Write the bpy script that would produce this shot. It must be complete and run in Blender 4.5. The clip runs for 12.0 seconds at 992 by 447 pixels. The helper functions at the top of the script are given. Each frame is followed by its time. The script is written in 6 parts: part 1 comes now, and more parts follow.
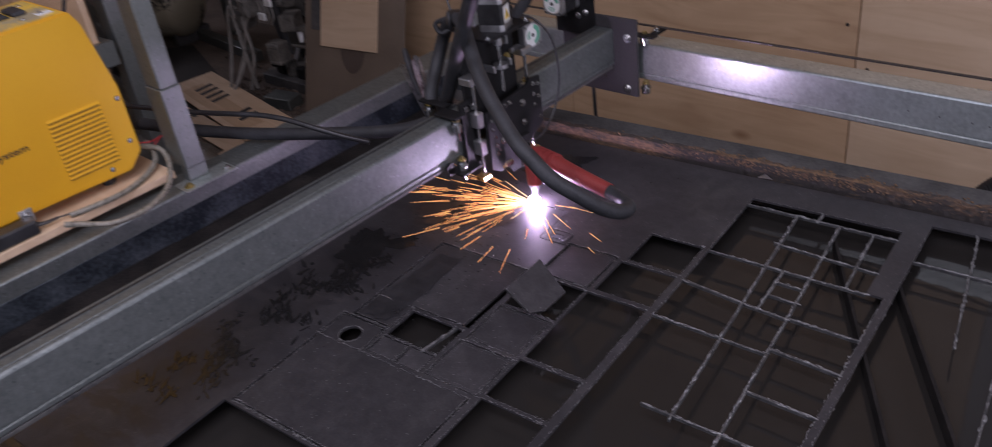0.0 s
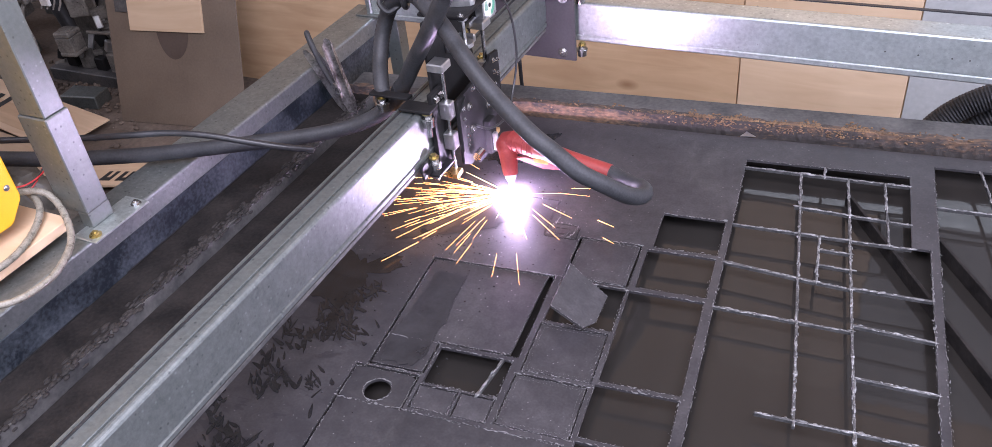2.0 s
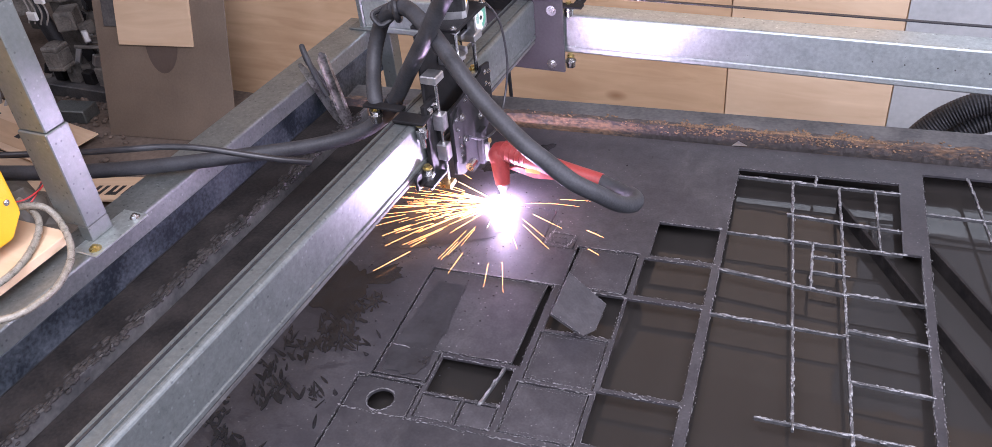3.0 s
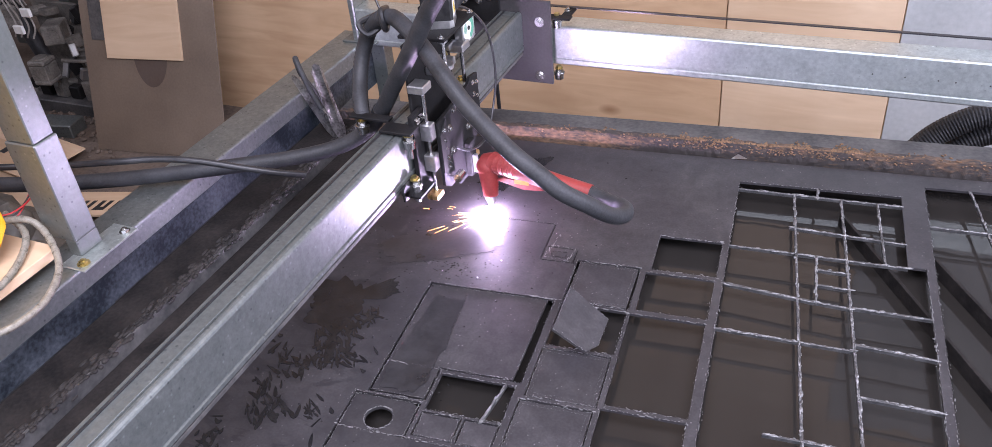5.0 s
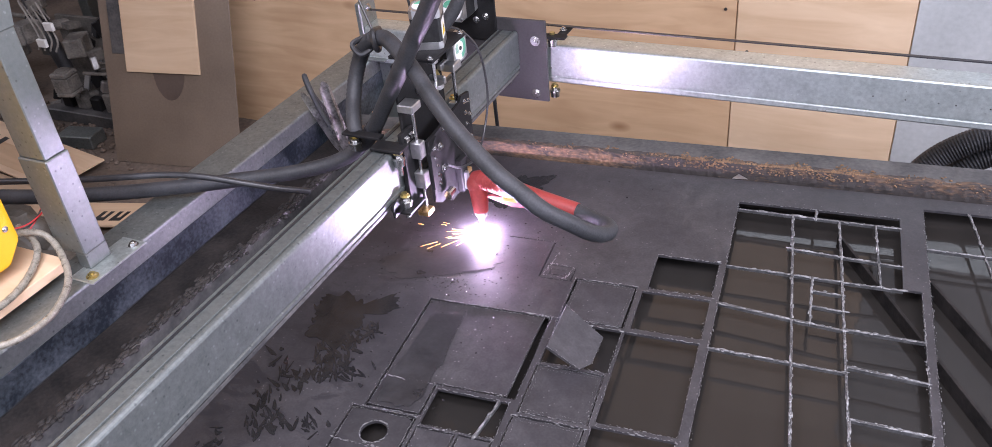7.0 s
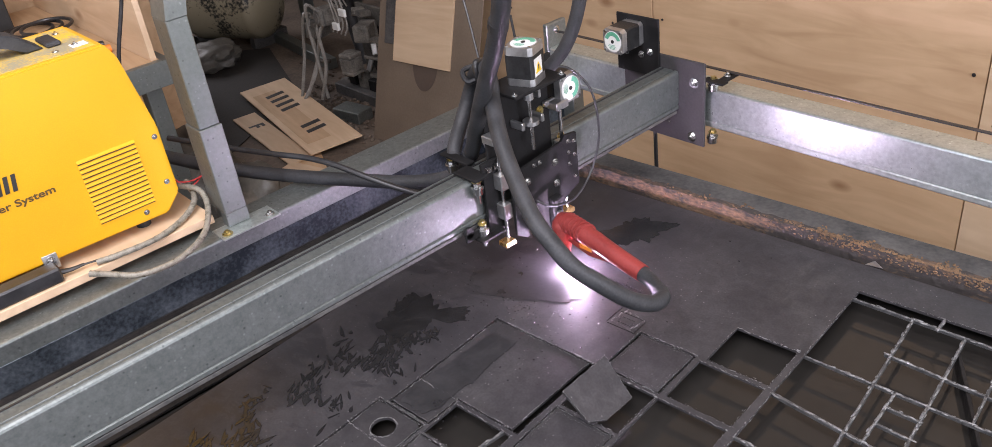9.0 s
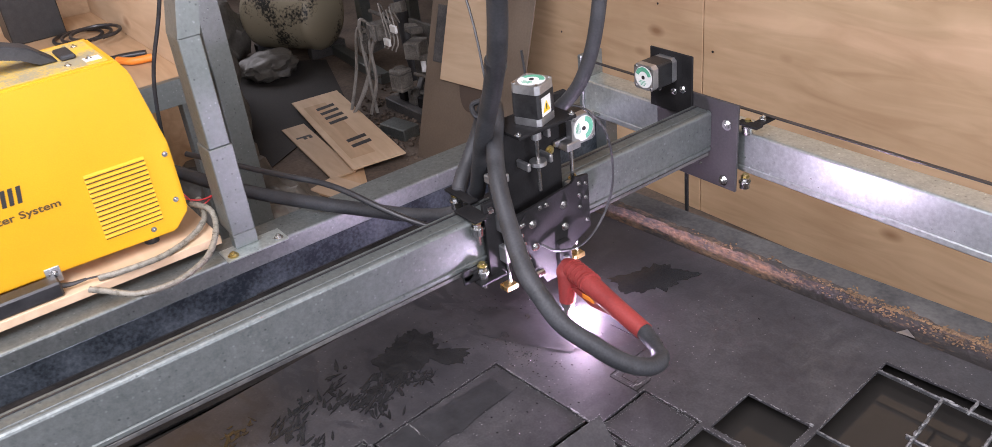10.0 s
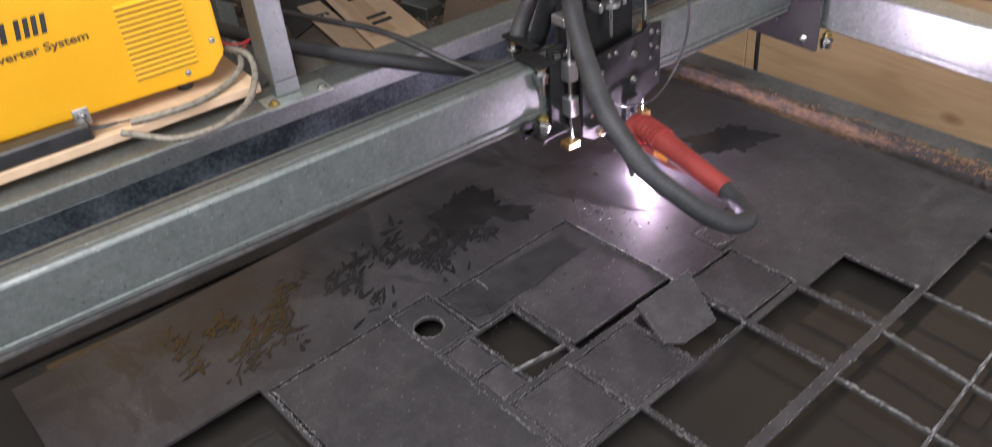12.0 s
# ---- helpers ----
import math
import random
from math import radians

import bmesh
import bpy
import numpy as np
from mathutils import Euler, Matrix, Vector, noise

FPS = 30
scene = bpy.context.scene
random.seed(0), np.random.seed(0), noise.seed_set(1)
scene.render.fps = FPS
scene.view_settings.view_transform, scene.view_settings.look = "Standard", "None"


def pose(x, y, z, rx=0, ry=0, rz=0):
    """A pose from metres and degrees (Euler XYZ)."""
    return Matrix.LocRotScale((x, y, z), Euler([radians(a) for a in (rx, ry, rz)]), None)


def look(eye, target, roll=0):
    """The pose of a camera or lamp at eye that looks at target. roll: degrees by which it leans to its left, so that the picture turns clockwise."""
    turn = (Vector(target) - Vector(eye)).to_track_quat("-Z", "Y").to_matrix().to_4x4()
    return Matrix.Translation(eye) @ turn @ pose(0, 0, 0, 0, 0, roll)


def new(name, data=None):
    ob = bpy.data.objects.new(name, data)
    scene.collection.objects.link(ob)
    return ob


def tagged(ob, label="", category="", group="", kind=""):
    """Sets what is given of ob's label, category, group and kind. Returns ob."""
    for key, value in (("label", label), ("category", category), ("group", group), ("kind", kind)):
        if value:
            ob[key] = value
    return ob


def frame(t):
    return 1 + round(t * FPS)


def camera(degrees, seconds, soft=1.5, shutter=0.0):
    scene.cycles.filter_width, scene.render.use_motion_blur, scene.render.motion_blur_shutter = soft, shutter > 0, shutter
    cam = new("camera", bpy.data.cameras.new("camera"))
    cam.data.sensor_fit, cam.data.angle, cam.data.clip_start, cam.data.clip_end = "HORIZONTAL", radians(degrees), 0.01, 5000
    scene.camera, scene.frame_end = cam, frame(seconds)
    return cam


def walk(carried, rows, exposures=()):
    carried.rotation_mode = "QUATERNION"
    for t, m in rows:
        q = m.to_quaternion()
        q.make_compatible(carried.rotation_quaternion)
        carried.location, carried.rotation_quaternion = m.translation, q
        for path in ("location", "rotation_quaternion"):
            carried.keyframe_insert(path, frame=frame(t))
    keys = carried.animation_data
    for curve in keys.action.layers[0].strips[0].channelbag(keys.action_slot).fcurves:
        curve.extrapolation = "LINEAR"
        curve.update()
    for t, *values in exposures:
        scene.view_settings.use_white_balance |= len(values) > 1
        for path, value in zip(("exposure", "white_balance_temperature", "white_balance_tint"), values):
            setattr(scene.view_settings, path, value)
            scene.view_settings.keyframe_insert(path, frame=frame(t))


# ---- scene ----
cam = camera(59.4, 12.0, soft=0.62, shutter=0.3)
PATH = [
    (0, (0.1086, 0.0547, 1.695), (-1.1099, 1.247, 0.649), -7.9),
    (0.5, (-0.0484, 0.1052, 1.652), (-1.0304, 1.4055, 0.493), -6.1),
    (1, (-0.2198, 0.1032, 1.655), (-1.1518, 1.427, 0.481), -6.9),
    (1.5, (-0.3368, 0.0408, 1.688), (-1.1586, 1.4244, 0.501), -6.7),
    (2, (-0.3925, 0.0229, 1.695), (-1.1603, 1.4333, 0.504), -6.5),
    (2.5, (-0.4026, 0.012, 1.702), (-1.1588, 1.4385, 0.522), -6.5),
    (3, (-0.4094, -0.0017, 1.706), (-1.1488, 1.4394, 0.532), -6.2),
    (5, (-0.4384, 0.0088, 1.686), (-1.1575, 1.4818, 0.541), -5.6),
    (5.5, (-0.4428, 0.0125, 1.699), (-1.1605, 1.4925, 0.561), -5.7),
    (6, (-0.4371, 0.017, 1.707), (-1.1531, 1.5002, 0.572), -5.8),
    (6.5, (-0.4281, 0.0057, 1.71), (-1.1523, 1.4902, 0.582), -5.9),
    (6.7, (-0.4247, 0.001, 1.712), (-1.1527, 1.4842, 0.585), -5.9),
    (8.3, (-0.118, 0.1894, 1.661), (-1.3061, 1.4125, 0.615), -6.3),
    (8.5, (-0.0893, 0.217, 1.668), (-1.3382, 1.3786, 0.624), -6.9),
    (9, (-0.0519, 0.2605, 1.707), (-1.3894, 1.332, 0.675), -7.5),
    (9.5, (-0.0366, 0.2919, 1.72), (-1.4082, 1.3293, 0.698), -6.6),
    (10, (-0.0497, 0.3962, 1.7), (-1.4891, 1.3704, 0.712), -6.5),
    (10.5, (-0.0902, 0.4579, 1.649), (-1.5016, 1.3754, 0.569), -6.5),
    (11, (-0.0984, 0.4361, 1.659), (-1.5077, 1.3417, 0.565), -6.4),
    (11.5, (-0.1065, 0.3802, 1.676), (-1.5254, 1.292, 0.602), -5.8),
    (12, (-0.1754, 0.3179, 1.556), (-1.5301, 1.2193, 0.393), -5.4),
]
EXPOSURES = [(0, -1.3, 5900, 29), (0.3, -0.1, 5850, 28), (0.7, 0.78, 5800, 27), (1.2, 0.78, 5800, 27), (2.0, 0.42, 5800, 26), (2.5, 0.12, 5800, 26), (3.2, 0.52, 5800, 26), (5.5, 0.43, 5800, 25), (6.7, 0.43, 5900, 24), (8.3, 0.25, 5950, 20), (9.5, 0.15, 6450, 18), (10.0, 0.27, 6150, 20), (10.5, 0.27, 5950, 22), (11.5, 0.27, 6050, 22), (12, -0.05, 6350, 13)]
walk(cam, [(t, look(eye, target, roll)) for t, eye, target, roll in PATH], EXPOSURES)

# ---- light ----
world = bpy.data.worlds.new("world")
scene.world = world
world.use_nodes = True
wn = world.node_tree.nodes
sky = wn.new("ShaderNodeTexSky")
sky.sky_type, sky.sun_disc, sky.sun_elevation, sky.sun_rotation = "NISHITA", False, radians(40), radians(120)
wn["Background"].inputs[1].default_value = 0.12
world.node_tree.links.new(sky.outputs[0], wn["Background"].inputs[0])


def window_light(name, place, target, sx, sy, watts, colour):
    d = bpy.data.lights.new(name, "AREA")
    d.shape, d.size, d.size_y, d.energy, d.color = "RECTANGLE", sx, sy, watts, colour
    ob = new(name, d)
    ob.matrix_world = look(place, target)
    return ob


# daylight through assumed openings out of view: doorway behind the camera, side window, roof light
window_light("doorway_daylight", (-0.4, -3.05, 1.75), (-0.4, 0, 1.55), 3.4, 2.4, 45, (0.95, 0.97, 1.0))
window_light("window_daylight", (3.02, 1.0, 2.0), (0, 1.3, 1.5), 2.4, 1.5, 122, (0.97, 0.98, 1.0))
# added fill lamp that lifts the dark rear bay; no window is known there
window_light("rear_bay_fill", (-7.12, 1.9, 1.9), (-4, 2.2, 0.6), 1.8, 1.2, 31, (1.0, 0.97, 0.93))
window_light("roof_light", (-0.3, -0.35, 3.19), (-0.3, -0.349, 0), 2.6, 1.7, 130, (1.0, 0.98, 0.95))

# ---- materials ----


def nodes_of(name):
    m = bpy.data.materials.new(name)
    m.use_nodes = True
    return m, m.node_tree.nodes, m.node_tree.links, m.node_tree.nodes["Principled BSDF"]


def surface(name, low, high, rough=0.5, metal=0.0, scale=20.0, fine=160.0, bump=0.15, spread=0.12, stretch=(1, 1, 1), detail=6.0, ior=None, coat=0.0, per_object=0.0, contrast=(0.35, 0.68)):
    """A surface whose colour wanders between low and high at two scales, with fine relief and uneven gloss."""
    m, n, l, b = nodes_of(name)
    tc = n.new("ShaderNodeTexCoord")
    mp = n.new("ShaderNodeMapping")
    mp.inputs["Scale"].default_value = stretch
    l.new(tc.outputs["Object"], mp.inputs[0])
    big, small = n.new("ShaderNodeTexNoise"), n.new("ShaderNodeTexNoise")
    big.inputs["Scale"].default_value, big.inputs["Detail"].default_value = scale, detail
    small.inputs["Scale"].default_value, small.inputs["Detail"].default_value = fine, 4.0
    l.new(mp.outputs[0], big.inputs[0])
    l.new(mp.outputs[0], small.inputs[0])
    mix = n.new("ShaderNodeMath")
    mix.operation = "MULTIPLY_ADD"
    mix.inputs[1].default_value = 0.35
    l.new(small.outputs[0], mix.inputs[0])
    half = n.new("ShaderNodeMath")
    half.operation = "MULTIPLY"
    half.inputs[1].default_value = 0.65
    l.new(big.outputs[0], half.inputs[0])
    l.new(half.outputs[0], mix.inputs[2])
    ramp = n.new("ShaderNodeValToRGB")
    ramp.color_ramp.elements[0].position, ramp.color_ramp.elements[1].position = contrast
    ramp.color_ramp.elements[0].color, ramp.color_ramp.elements[1].color = (*low, 1), (*high, 1)
    l.new(mix.outputs[0], ramp.inputs[0])
    out = ramp.outputs[0]
    if per_object:
        info = n.new("ShaderNodeObjectInfo")
        hsv = n.new("ShaderNodeHueSaturation")
        rng = n.new("ShaderNodeMapRange")
        rng.inputs[3].default_value, rng.inputs[4].default_value = 1 - per_object, 1 + per_object
        l.new(info.outputs["Random"], rng.inputs[0])
        l.new(rng.outputs[0], hsv.inputs["Value"])
        l.new(out, hsv.inputs["Color"])
        out = hsv.outputs[0]
    l.new(out, b.inputs["Base Color"])
    rr = n.new("ShaderNodeMapRange")
    rr.inputs[3].default_value, rr.inputs[4].default_value = max(0.02, rough - spread), min(1, rough + spread)
    l.new(big.outputs[0], rr.inputs[0])
    l.new(rr.outputs[0], b.inputs["Roughness"])
    b.inputs["Metallic"].default_value = metal
    if ior:
        b.inputs["IOR"].default_value = ior
    if coat:
        b.inputs["Coat Weight"].default_value, b.inputs["Coat Roughness"].default_value = coat, 0.25
    if bump:
        bp = n.new("ShaderNodeBump")
        bp.inputs["Strength"].default_value, bp.inputs["Distance"].default_value = bump, 0.002
        l.new(small.outputs[0], bp.inputs["Height"])
        l.new(bp.outputs[0], b.inputs["Normal"])
    return m


def glow(name, colour, strength):
    m, n, l, b = nodes_of(name)
    e = n.new("ShaderNodeEmission")
    e.inputs[0].default_value, e.inputs[1].default_value = (*colour, 1), strength
    l.new(e.outputs[0], n["Material Output"].inputs[0])
    return m


def galvanised(name, tone=0.5, rough=0.38, lo=0.33, hi=0.67):
    """Zinc-coated steel: spangles, dull blotches and fine scratches along the length."""
    m, n, l, b = nodes_of(name)
    tc = n.new("ShaderNodeTexCoord")
    vor, noi, fin = n.new("ShaderNodeTexVoronoi"), n.new("ShaderNodeTexNoise"), n.new("ShaderNodeTexNoise")
    vor.inputs["Scale"].default_value = 150
    noi.inputs["Scale"].default_value, noi.inputs["Detail"].default_value, noi.inputs["Roughness"].default_value = 19, 10, 0.72
    fin.inputs["Scale"].default_value, fin.inputs["Detail"].default_value, fin.inputs["Roughness"].default_value = 120, 8, 0.65
    for x in (vor, noi, fin):
        l.new(tc.outputs["Object"], x.inputs["Vector"])
    bw = n.new("ShaderNodeRGBToBW")
    l.new(vor.outputs["Color"], bw.inputs[0])
    a = n.new("ShaderNodeMath")
    a.operation = "MULTIPLY_ADD"
    a.inputs[1].default_value = 0.07
    l.new(bw.outputs[0], a.inputs[0])
    c = n.new("ShaderNodeMath")
    c.operation = "ADD"
    l.new(noi.outputs[0], c.inputs[0])
    l.new(fin.outputs[0], c.inputs[1])
    h = n.new("ShaderNodeMath")
    h.operation = "MULTIPLY"
    h.inputs[1].default_value = 0.45
    l.new(c.outputs[0], h.inputs[0])
    l.new(h.outputs[0], a.inputs[2])
    ramp = n.new("ShaderNodeValToRGB")
    e = ramp.color_ramp.elements
    e[0].position, e[1].position = lo, hi
    e[0].color, e[1].color = (tone * 0.60, tone * 0.675, tone * 0.66, 1), (tone * 1.10, tone * 1.19, tone * 1.16, 1)
    l.new(a.outputs[0], ramp.inputs[0])
    # dark pits and pale dust specks in the zinc
    pit = n.new("ShaderNodeTexVoronoi")
    pit.inputs["Scale"].default_value = 95
    l.new(tc.outputs["Object"], pit.inputs["Vector"])
    pr = n.new("ShaderNodeValToRGB")
    pr.color_ramp.elements[0].position, pr.color_ramp.elements[1].position = 0.10, 0.26
    l.new(pit.outputs["Distance"], pr.inputs[0])
    pbw = n.new("ShaderNodeRGBToBW")
    l.new(pit.outputs["Color"], pbw.inputs[0])
    pc = n.new("ShaderNodeValToRGB")
    pe = pc.color_ramp.elements
    pe[0].position, pe[1].position, pe[0].color, pe[1].color = 0.36, 0.40, (0.42, 0.43, 0.44, 1), (1, 1, 1, 1)
    hi_e = pe.new(0.70)
    hi_e.color = (1, 1, 1, 1)
    top_e = pe.new(0.74)
    top_e.color = (1.55, 1.55, 1.55, 1)
    l.new(pbw.outputs[0], pc.inputs[0])
    spot = n.new("ShaderNodeMix")
    spot.data_type = "RGBA"
    spot.inputs["B"].default_value = (1, 1, 1, 1)
    l.new(pr.outputs[0], spot.inputs["Factor"])
    l.new(pc.outputs[0], spot.inputs["A"])
    mulc = n.new("ShaderNodeMix")
    mulc.data_type, mulc.blend_type = "RGBA", "MULTIPLY"
    mulc.inputs["Factor"].default_value = 0.75
    l.new(ramp.outputs[0], mulc.inputs["A"])
    l.new(spot.outputs["Result"], mulc.inputs["B"])
    l.new(mulc.outputs["Result"], b.inputs["Base Color"])
    rr = n.new("ShaderNodeMapRange")
    rr.inputs[3].default_value, rr.inputs[4].default_value = rough + 0.12, rough - 0.1
    l.new(a.outputs[0], rr.inputs[0])
    l.new(rr.outputs[0], b.inputs["Roughness"])
    b.inputs["Metallic"].default_value = 0.8
    bp = n.new("ShaderNodeBump")
    bp.inputs["Strength"].default_value, bp.inputs["Distance"].default_value = 0.25, 0.001
    l.new(fin.outputs[0], bp.inputs["Height"])
    l.new(bp.outputs[0], b.inputs["Normal"])
    return m


def wet_steel(name):
    """Dark mill-scale sheet: dried silt, pale specks and scratches, splashed wet along the beam side."""
    m, n, l, b = nodes_of(name)
    tc = n.new("ShaderNodeTexCoord")

    def tex(scale, detail, distortion=0.0, stretch=None, rough=0.5):
        x = n.new("ShaderNodeTexNoise")
        x.inputs["Scale"].default_value, x.inputs["Detail"].default_value, x.inputs["Distortion"].default_value, x.inputs["Roughness"].default_value = scale, detail, distortion, rough
        if stretch:
            mp = n.new("ShaderNodeMapping")
            mp.inputs["Scale"].default_value, mp.inputs["Rotation"].default_value = stretch, (0, 0, radians(35))
            l.new(tc.outputs["Object"], mp.inputs[0])
            l.new(mp.outputs[0], x.inputs["Vector"])
        else:
            l.new(tc.outputs["Object"], x.inputs["Vector"])
        return x

    def math_node(op, a, b2):
        x = n.new("ShaderNodeMath")
        x.operation = op
        x.inputs[2].default_value = 0.3
        for k, v in enumerate((a, b2)):
            if isinstance(v, (int, float)):
                x.inputs[k].default_value = v
            else:
                l.new(v, x.inputs[k])
        return x.outputs[0]

    def ramp(src, p0, p1, c0, c1):
        r = n.new("ShaderNodeValToRGB")
        e = r.color_ramp.elements
        e[0].position, e[1].position, e[0].color, e[1].color = p0, p1, (*c0, 1), (*c1, 1)
        l.new(src, r.inputs[0])
        return r.outputs[0]

    def blend(kind, f, a, b2):
        x = n.new("ShaderNodeMix")
        x.data_type, x.blend_type = "RGBA", kind
        for key, v in (("Factor", f), ("A", a), ("B", b2)):
            if isinstance(v, float):
                x.inputs[key].default_value = v
            elif isinstance(v, tuple):
                x.inputs[key].default_value = v
            else:
                l.new(v, x.inputs[key])
        return x.outputs["Result"]

    wet, silt, fin, drops = tex(11, 10, 0.8, (1, 2.2, 1), 0.62), tex(6, 8), tex(240, 4), tex(3.5, 6, 0.5)
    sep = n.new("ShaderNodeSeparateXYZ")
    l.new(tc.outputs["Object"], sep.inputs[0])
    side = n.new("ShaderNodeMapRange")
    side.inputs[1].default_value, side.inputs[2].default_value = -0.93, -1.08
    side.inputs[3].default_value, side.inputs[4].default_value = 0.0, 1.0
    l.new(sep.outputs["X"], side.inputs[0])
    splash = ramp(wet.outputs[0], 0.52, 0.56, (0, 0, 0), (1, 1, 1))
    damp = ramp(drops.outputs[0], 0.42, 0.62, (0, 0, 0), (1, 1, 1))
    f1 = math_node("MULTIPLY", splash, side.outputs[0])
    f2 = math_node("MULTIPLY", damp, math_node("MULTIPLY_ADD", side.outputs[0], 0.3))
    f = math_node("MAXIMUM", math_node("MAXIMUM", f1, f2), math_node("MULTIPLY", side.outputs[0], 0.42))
    base = ramp(silt.outputs[0], 0.36, 0.66, (0.036, 0.034, 0.037), (0.058, 0.055, 0.058))
    smear = tex(2.6, 9, 1.4, (3.2, 0.8, 1), 0.6)
    base = blend("MIX", math_node("MULTIPLY", ramp(smear.outputs[0], 0.56, 0.70, (0, 0, 0), (1, 1, 1)), 0.32), base, (0.095, 0.091, 0.088, 1))
    info = n.new("ShaderNodeObjectInfo")
    vary = n.new("ShaderNodeMapRange")
    vary.inputs[3].default_value, vary.inputs[4].default_value = 0.72, 1.2
    l.new(info.outputs["Random"], vary.inputs[0])
    hs = n.new("ShaderNodeHueSaturation")
    l.new(vary.outputs[0], hs.inputs["Value"])
    l.new(base, hs.inputs["Color"])
    base = hs.outputs[0]
    base = blend("MULTIPLY", 0.28, base, ramp(fin.outputs[0], 0.36, 0.66, (0.5, 0.5, 0.5), (1.4, 1.4, 1.4)))
    grime = tex(38, 8, 0.6, None, 0.65)
    base = blend("MULTIPLY", 0.8, base, ramp(grime.outputs[0], 0.36, 0.62, (0.74, 0.74, 0.75), (1.18, 1.17, 1.17)))
    vor = n.new("ShaderNodeTexVoronoi")
    vor.inputs["Scale"].default_value = 85
    l.new(tc.outputs["Object"], vor.inputs["Vector"])
    speck = ramp(vor.outputs["Distance"], 0.05, 0.12, (1, 1, 1), (0, 0, 0))
    few = math_node("MULTIPLY", speck, ramp(silt.outputs[0], 0.42, 0.58, (0, 0, 0), (0.9, 0.9, 0.9)))
    base = blend("MIX", few, base, (0.26, 0.25, 0.25, 1))
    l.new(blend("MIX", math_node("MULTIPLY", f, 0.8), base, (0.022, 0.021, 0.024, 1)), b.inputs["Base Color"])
    rr = n.new("ShaderNodeMapRange")
    rr.inputs[3].default_value, rr.inputs[4].default_value = 0.50, 0.30
    l.new(f, rr.inputs[0])
    l.new(rr.outputs[0], b.inputs["Roughness"])
    b.inputs["Metallic"].default_value = 0.0
    b.inputs["Specular IOR Level"].default_value = 0.32
    bp = n.new("ShaderNodeBump")
    bp.inputs["Strength"].default_value, bp.inputs["Distance"].default_value = 0.1, 0.001
    l.new(fin.outputs[0], bp.inputs["Height"])
    l.new(bp.outputs[0], b.inputs["Normal"])
    return m


def plywood(name, low, high):
    """Plywood face veneer: long soft grain, knots and stains."""
    m, n, l, b = nodes_of(name)
    tc = n.new("ShaderNodeTexCoord")
    mp = n.new("ShaderNodeMapping")
    mp.inputs["Scale"].default_value = (1.2, 9, 9)
    l.new(tc.outputs["Object"], mp.inputs[0])
    grain, stain, fin = n.new("ShaderNodeTexNoise"), n.new("ShaderNodeTexNoise"), n.new("ShaderNodeTexNoise")
    grain.inputs["Scale"].default_value, grain.inputs["Detail"].default_value, grain.inputs["Distortion"].default_value = 2.2, 8, 1.2
    stain.inputs["Scale"].default_value, stain.inputs["Detail"].default_value = 2.5, 5
    fin.inputs["Scale"].default_value = 60
    l.new(mp.outputs[0], grain.inputs[0])
    l.new(tc.outputs["Object"], stain.inputs[0])
    l.new(mp.outputs[0], fin.inputs[0])
    mixv = n.new("ShaderNodeMath")
    mixv.operation = "ADD"
    l.new(grain.outputs[0], mixv.inputs[0])
    l.new(stain.outputs[0], mixv.inputs[1])
    h = n.new("ShaderNodeMath")
    h.operation = "MULTIPLY"
    h.inputs[1].default_value = 0.5
    l.new(mixv.outputs[0], h.inputs[0])
    ramp = n.new("ShaderNodeValToRGB")
    e = ramp.color_ramp.elements
    e[0].position, e[1].position = 0.32, 0.66
    e[0].color, e[1].color = (*low, 1), (*high, 1)
    l.new(h.outputs[0], ramp.inputs[0])
    info = n.new("ShaderNodeObjectInfo")
    hsv = n.new("ShaderNodeHueSaturation")
    rng = n.new("ShaderNodeMapRange")
    rng.inputs[3].default_value, rng.inputs[4].default_value = 0.88, 1.1
    l.new(info.outputs["Random"], rng.inputs[0])
    l.new(rng.outputs[0], hsv.inputs["Value"])
    l.new(ramp.outputs[0], hsv.inputs["Color"])
    vor = n.new("ShaderNodeTexVoronoi")
    vor.inputs["Scale"].default_value = 3.1
    mpk = n.new("ShaderNodeMapping")
    mpk.inputs["Scale"].default_value = (0.8, 1, 1.5)
    l.new(tc.outputs["Object"], mpk.inputs[0])
    l.new(mpk.outputs[0], vor.inputs["Vector"])
    knot = n.new("ShaderNodeValToRGB")
    knot.color_ramp.elements[0].position, knot.color_ramp.elements[1].position = 0.03, 0.12
    knot.color_ramp.elements[0].color, knot.color_ramp.elements[1].color = (0.45, 0.33, 0.25, 1), (1, 1, 1, 1)
    l.new(vor.outputs["Distance"], knot.inputs[0])
    mul = n.new("ShaderNodeMix")
    mul.data_type, mul.blend_type = "RGBA", "MULTIPLY"
    mul.inputs["Factor"].default_value = 0.8
    l.new(hsv.outputs[0], mul.inputs["A"])
    l.new(knot.outputs[0], mul.inputs["B"])
    l.new(mul.outputs["Result"], b.inputs["Base Color"])
    b.inputs["Roughness"].default_value = 0.62
    bp = n.new("ShaderNodeBump")
    bp.inputs["Strength"].default_value, bp.inputs["Distance"].default_value = 0.12, 0.001
    l.new(fin.outputs[0], bp.inputs["Height"])
    l.new(bp.outputs[0], b.inputs["Normal"])
    return m


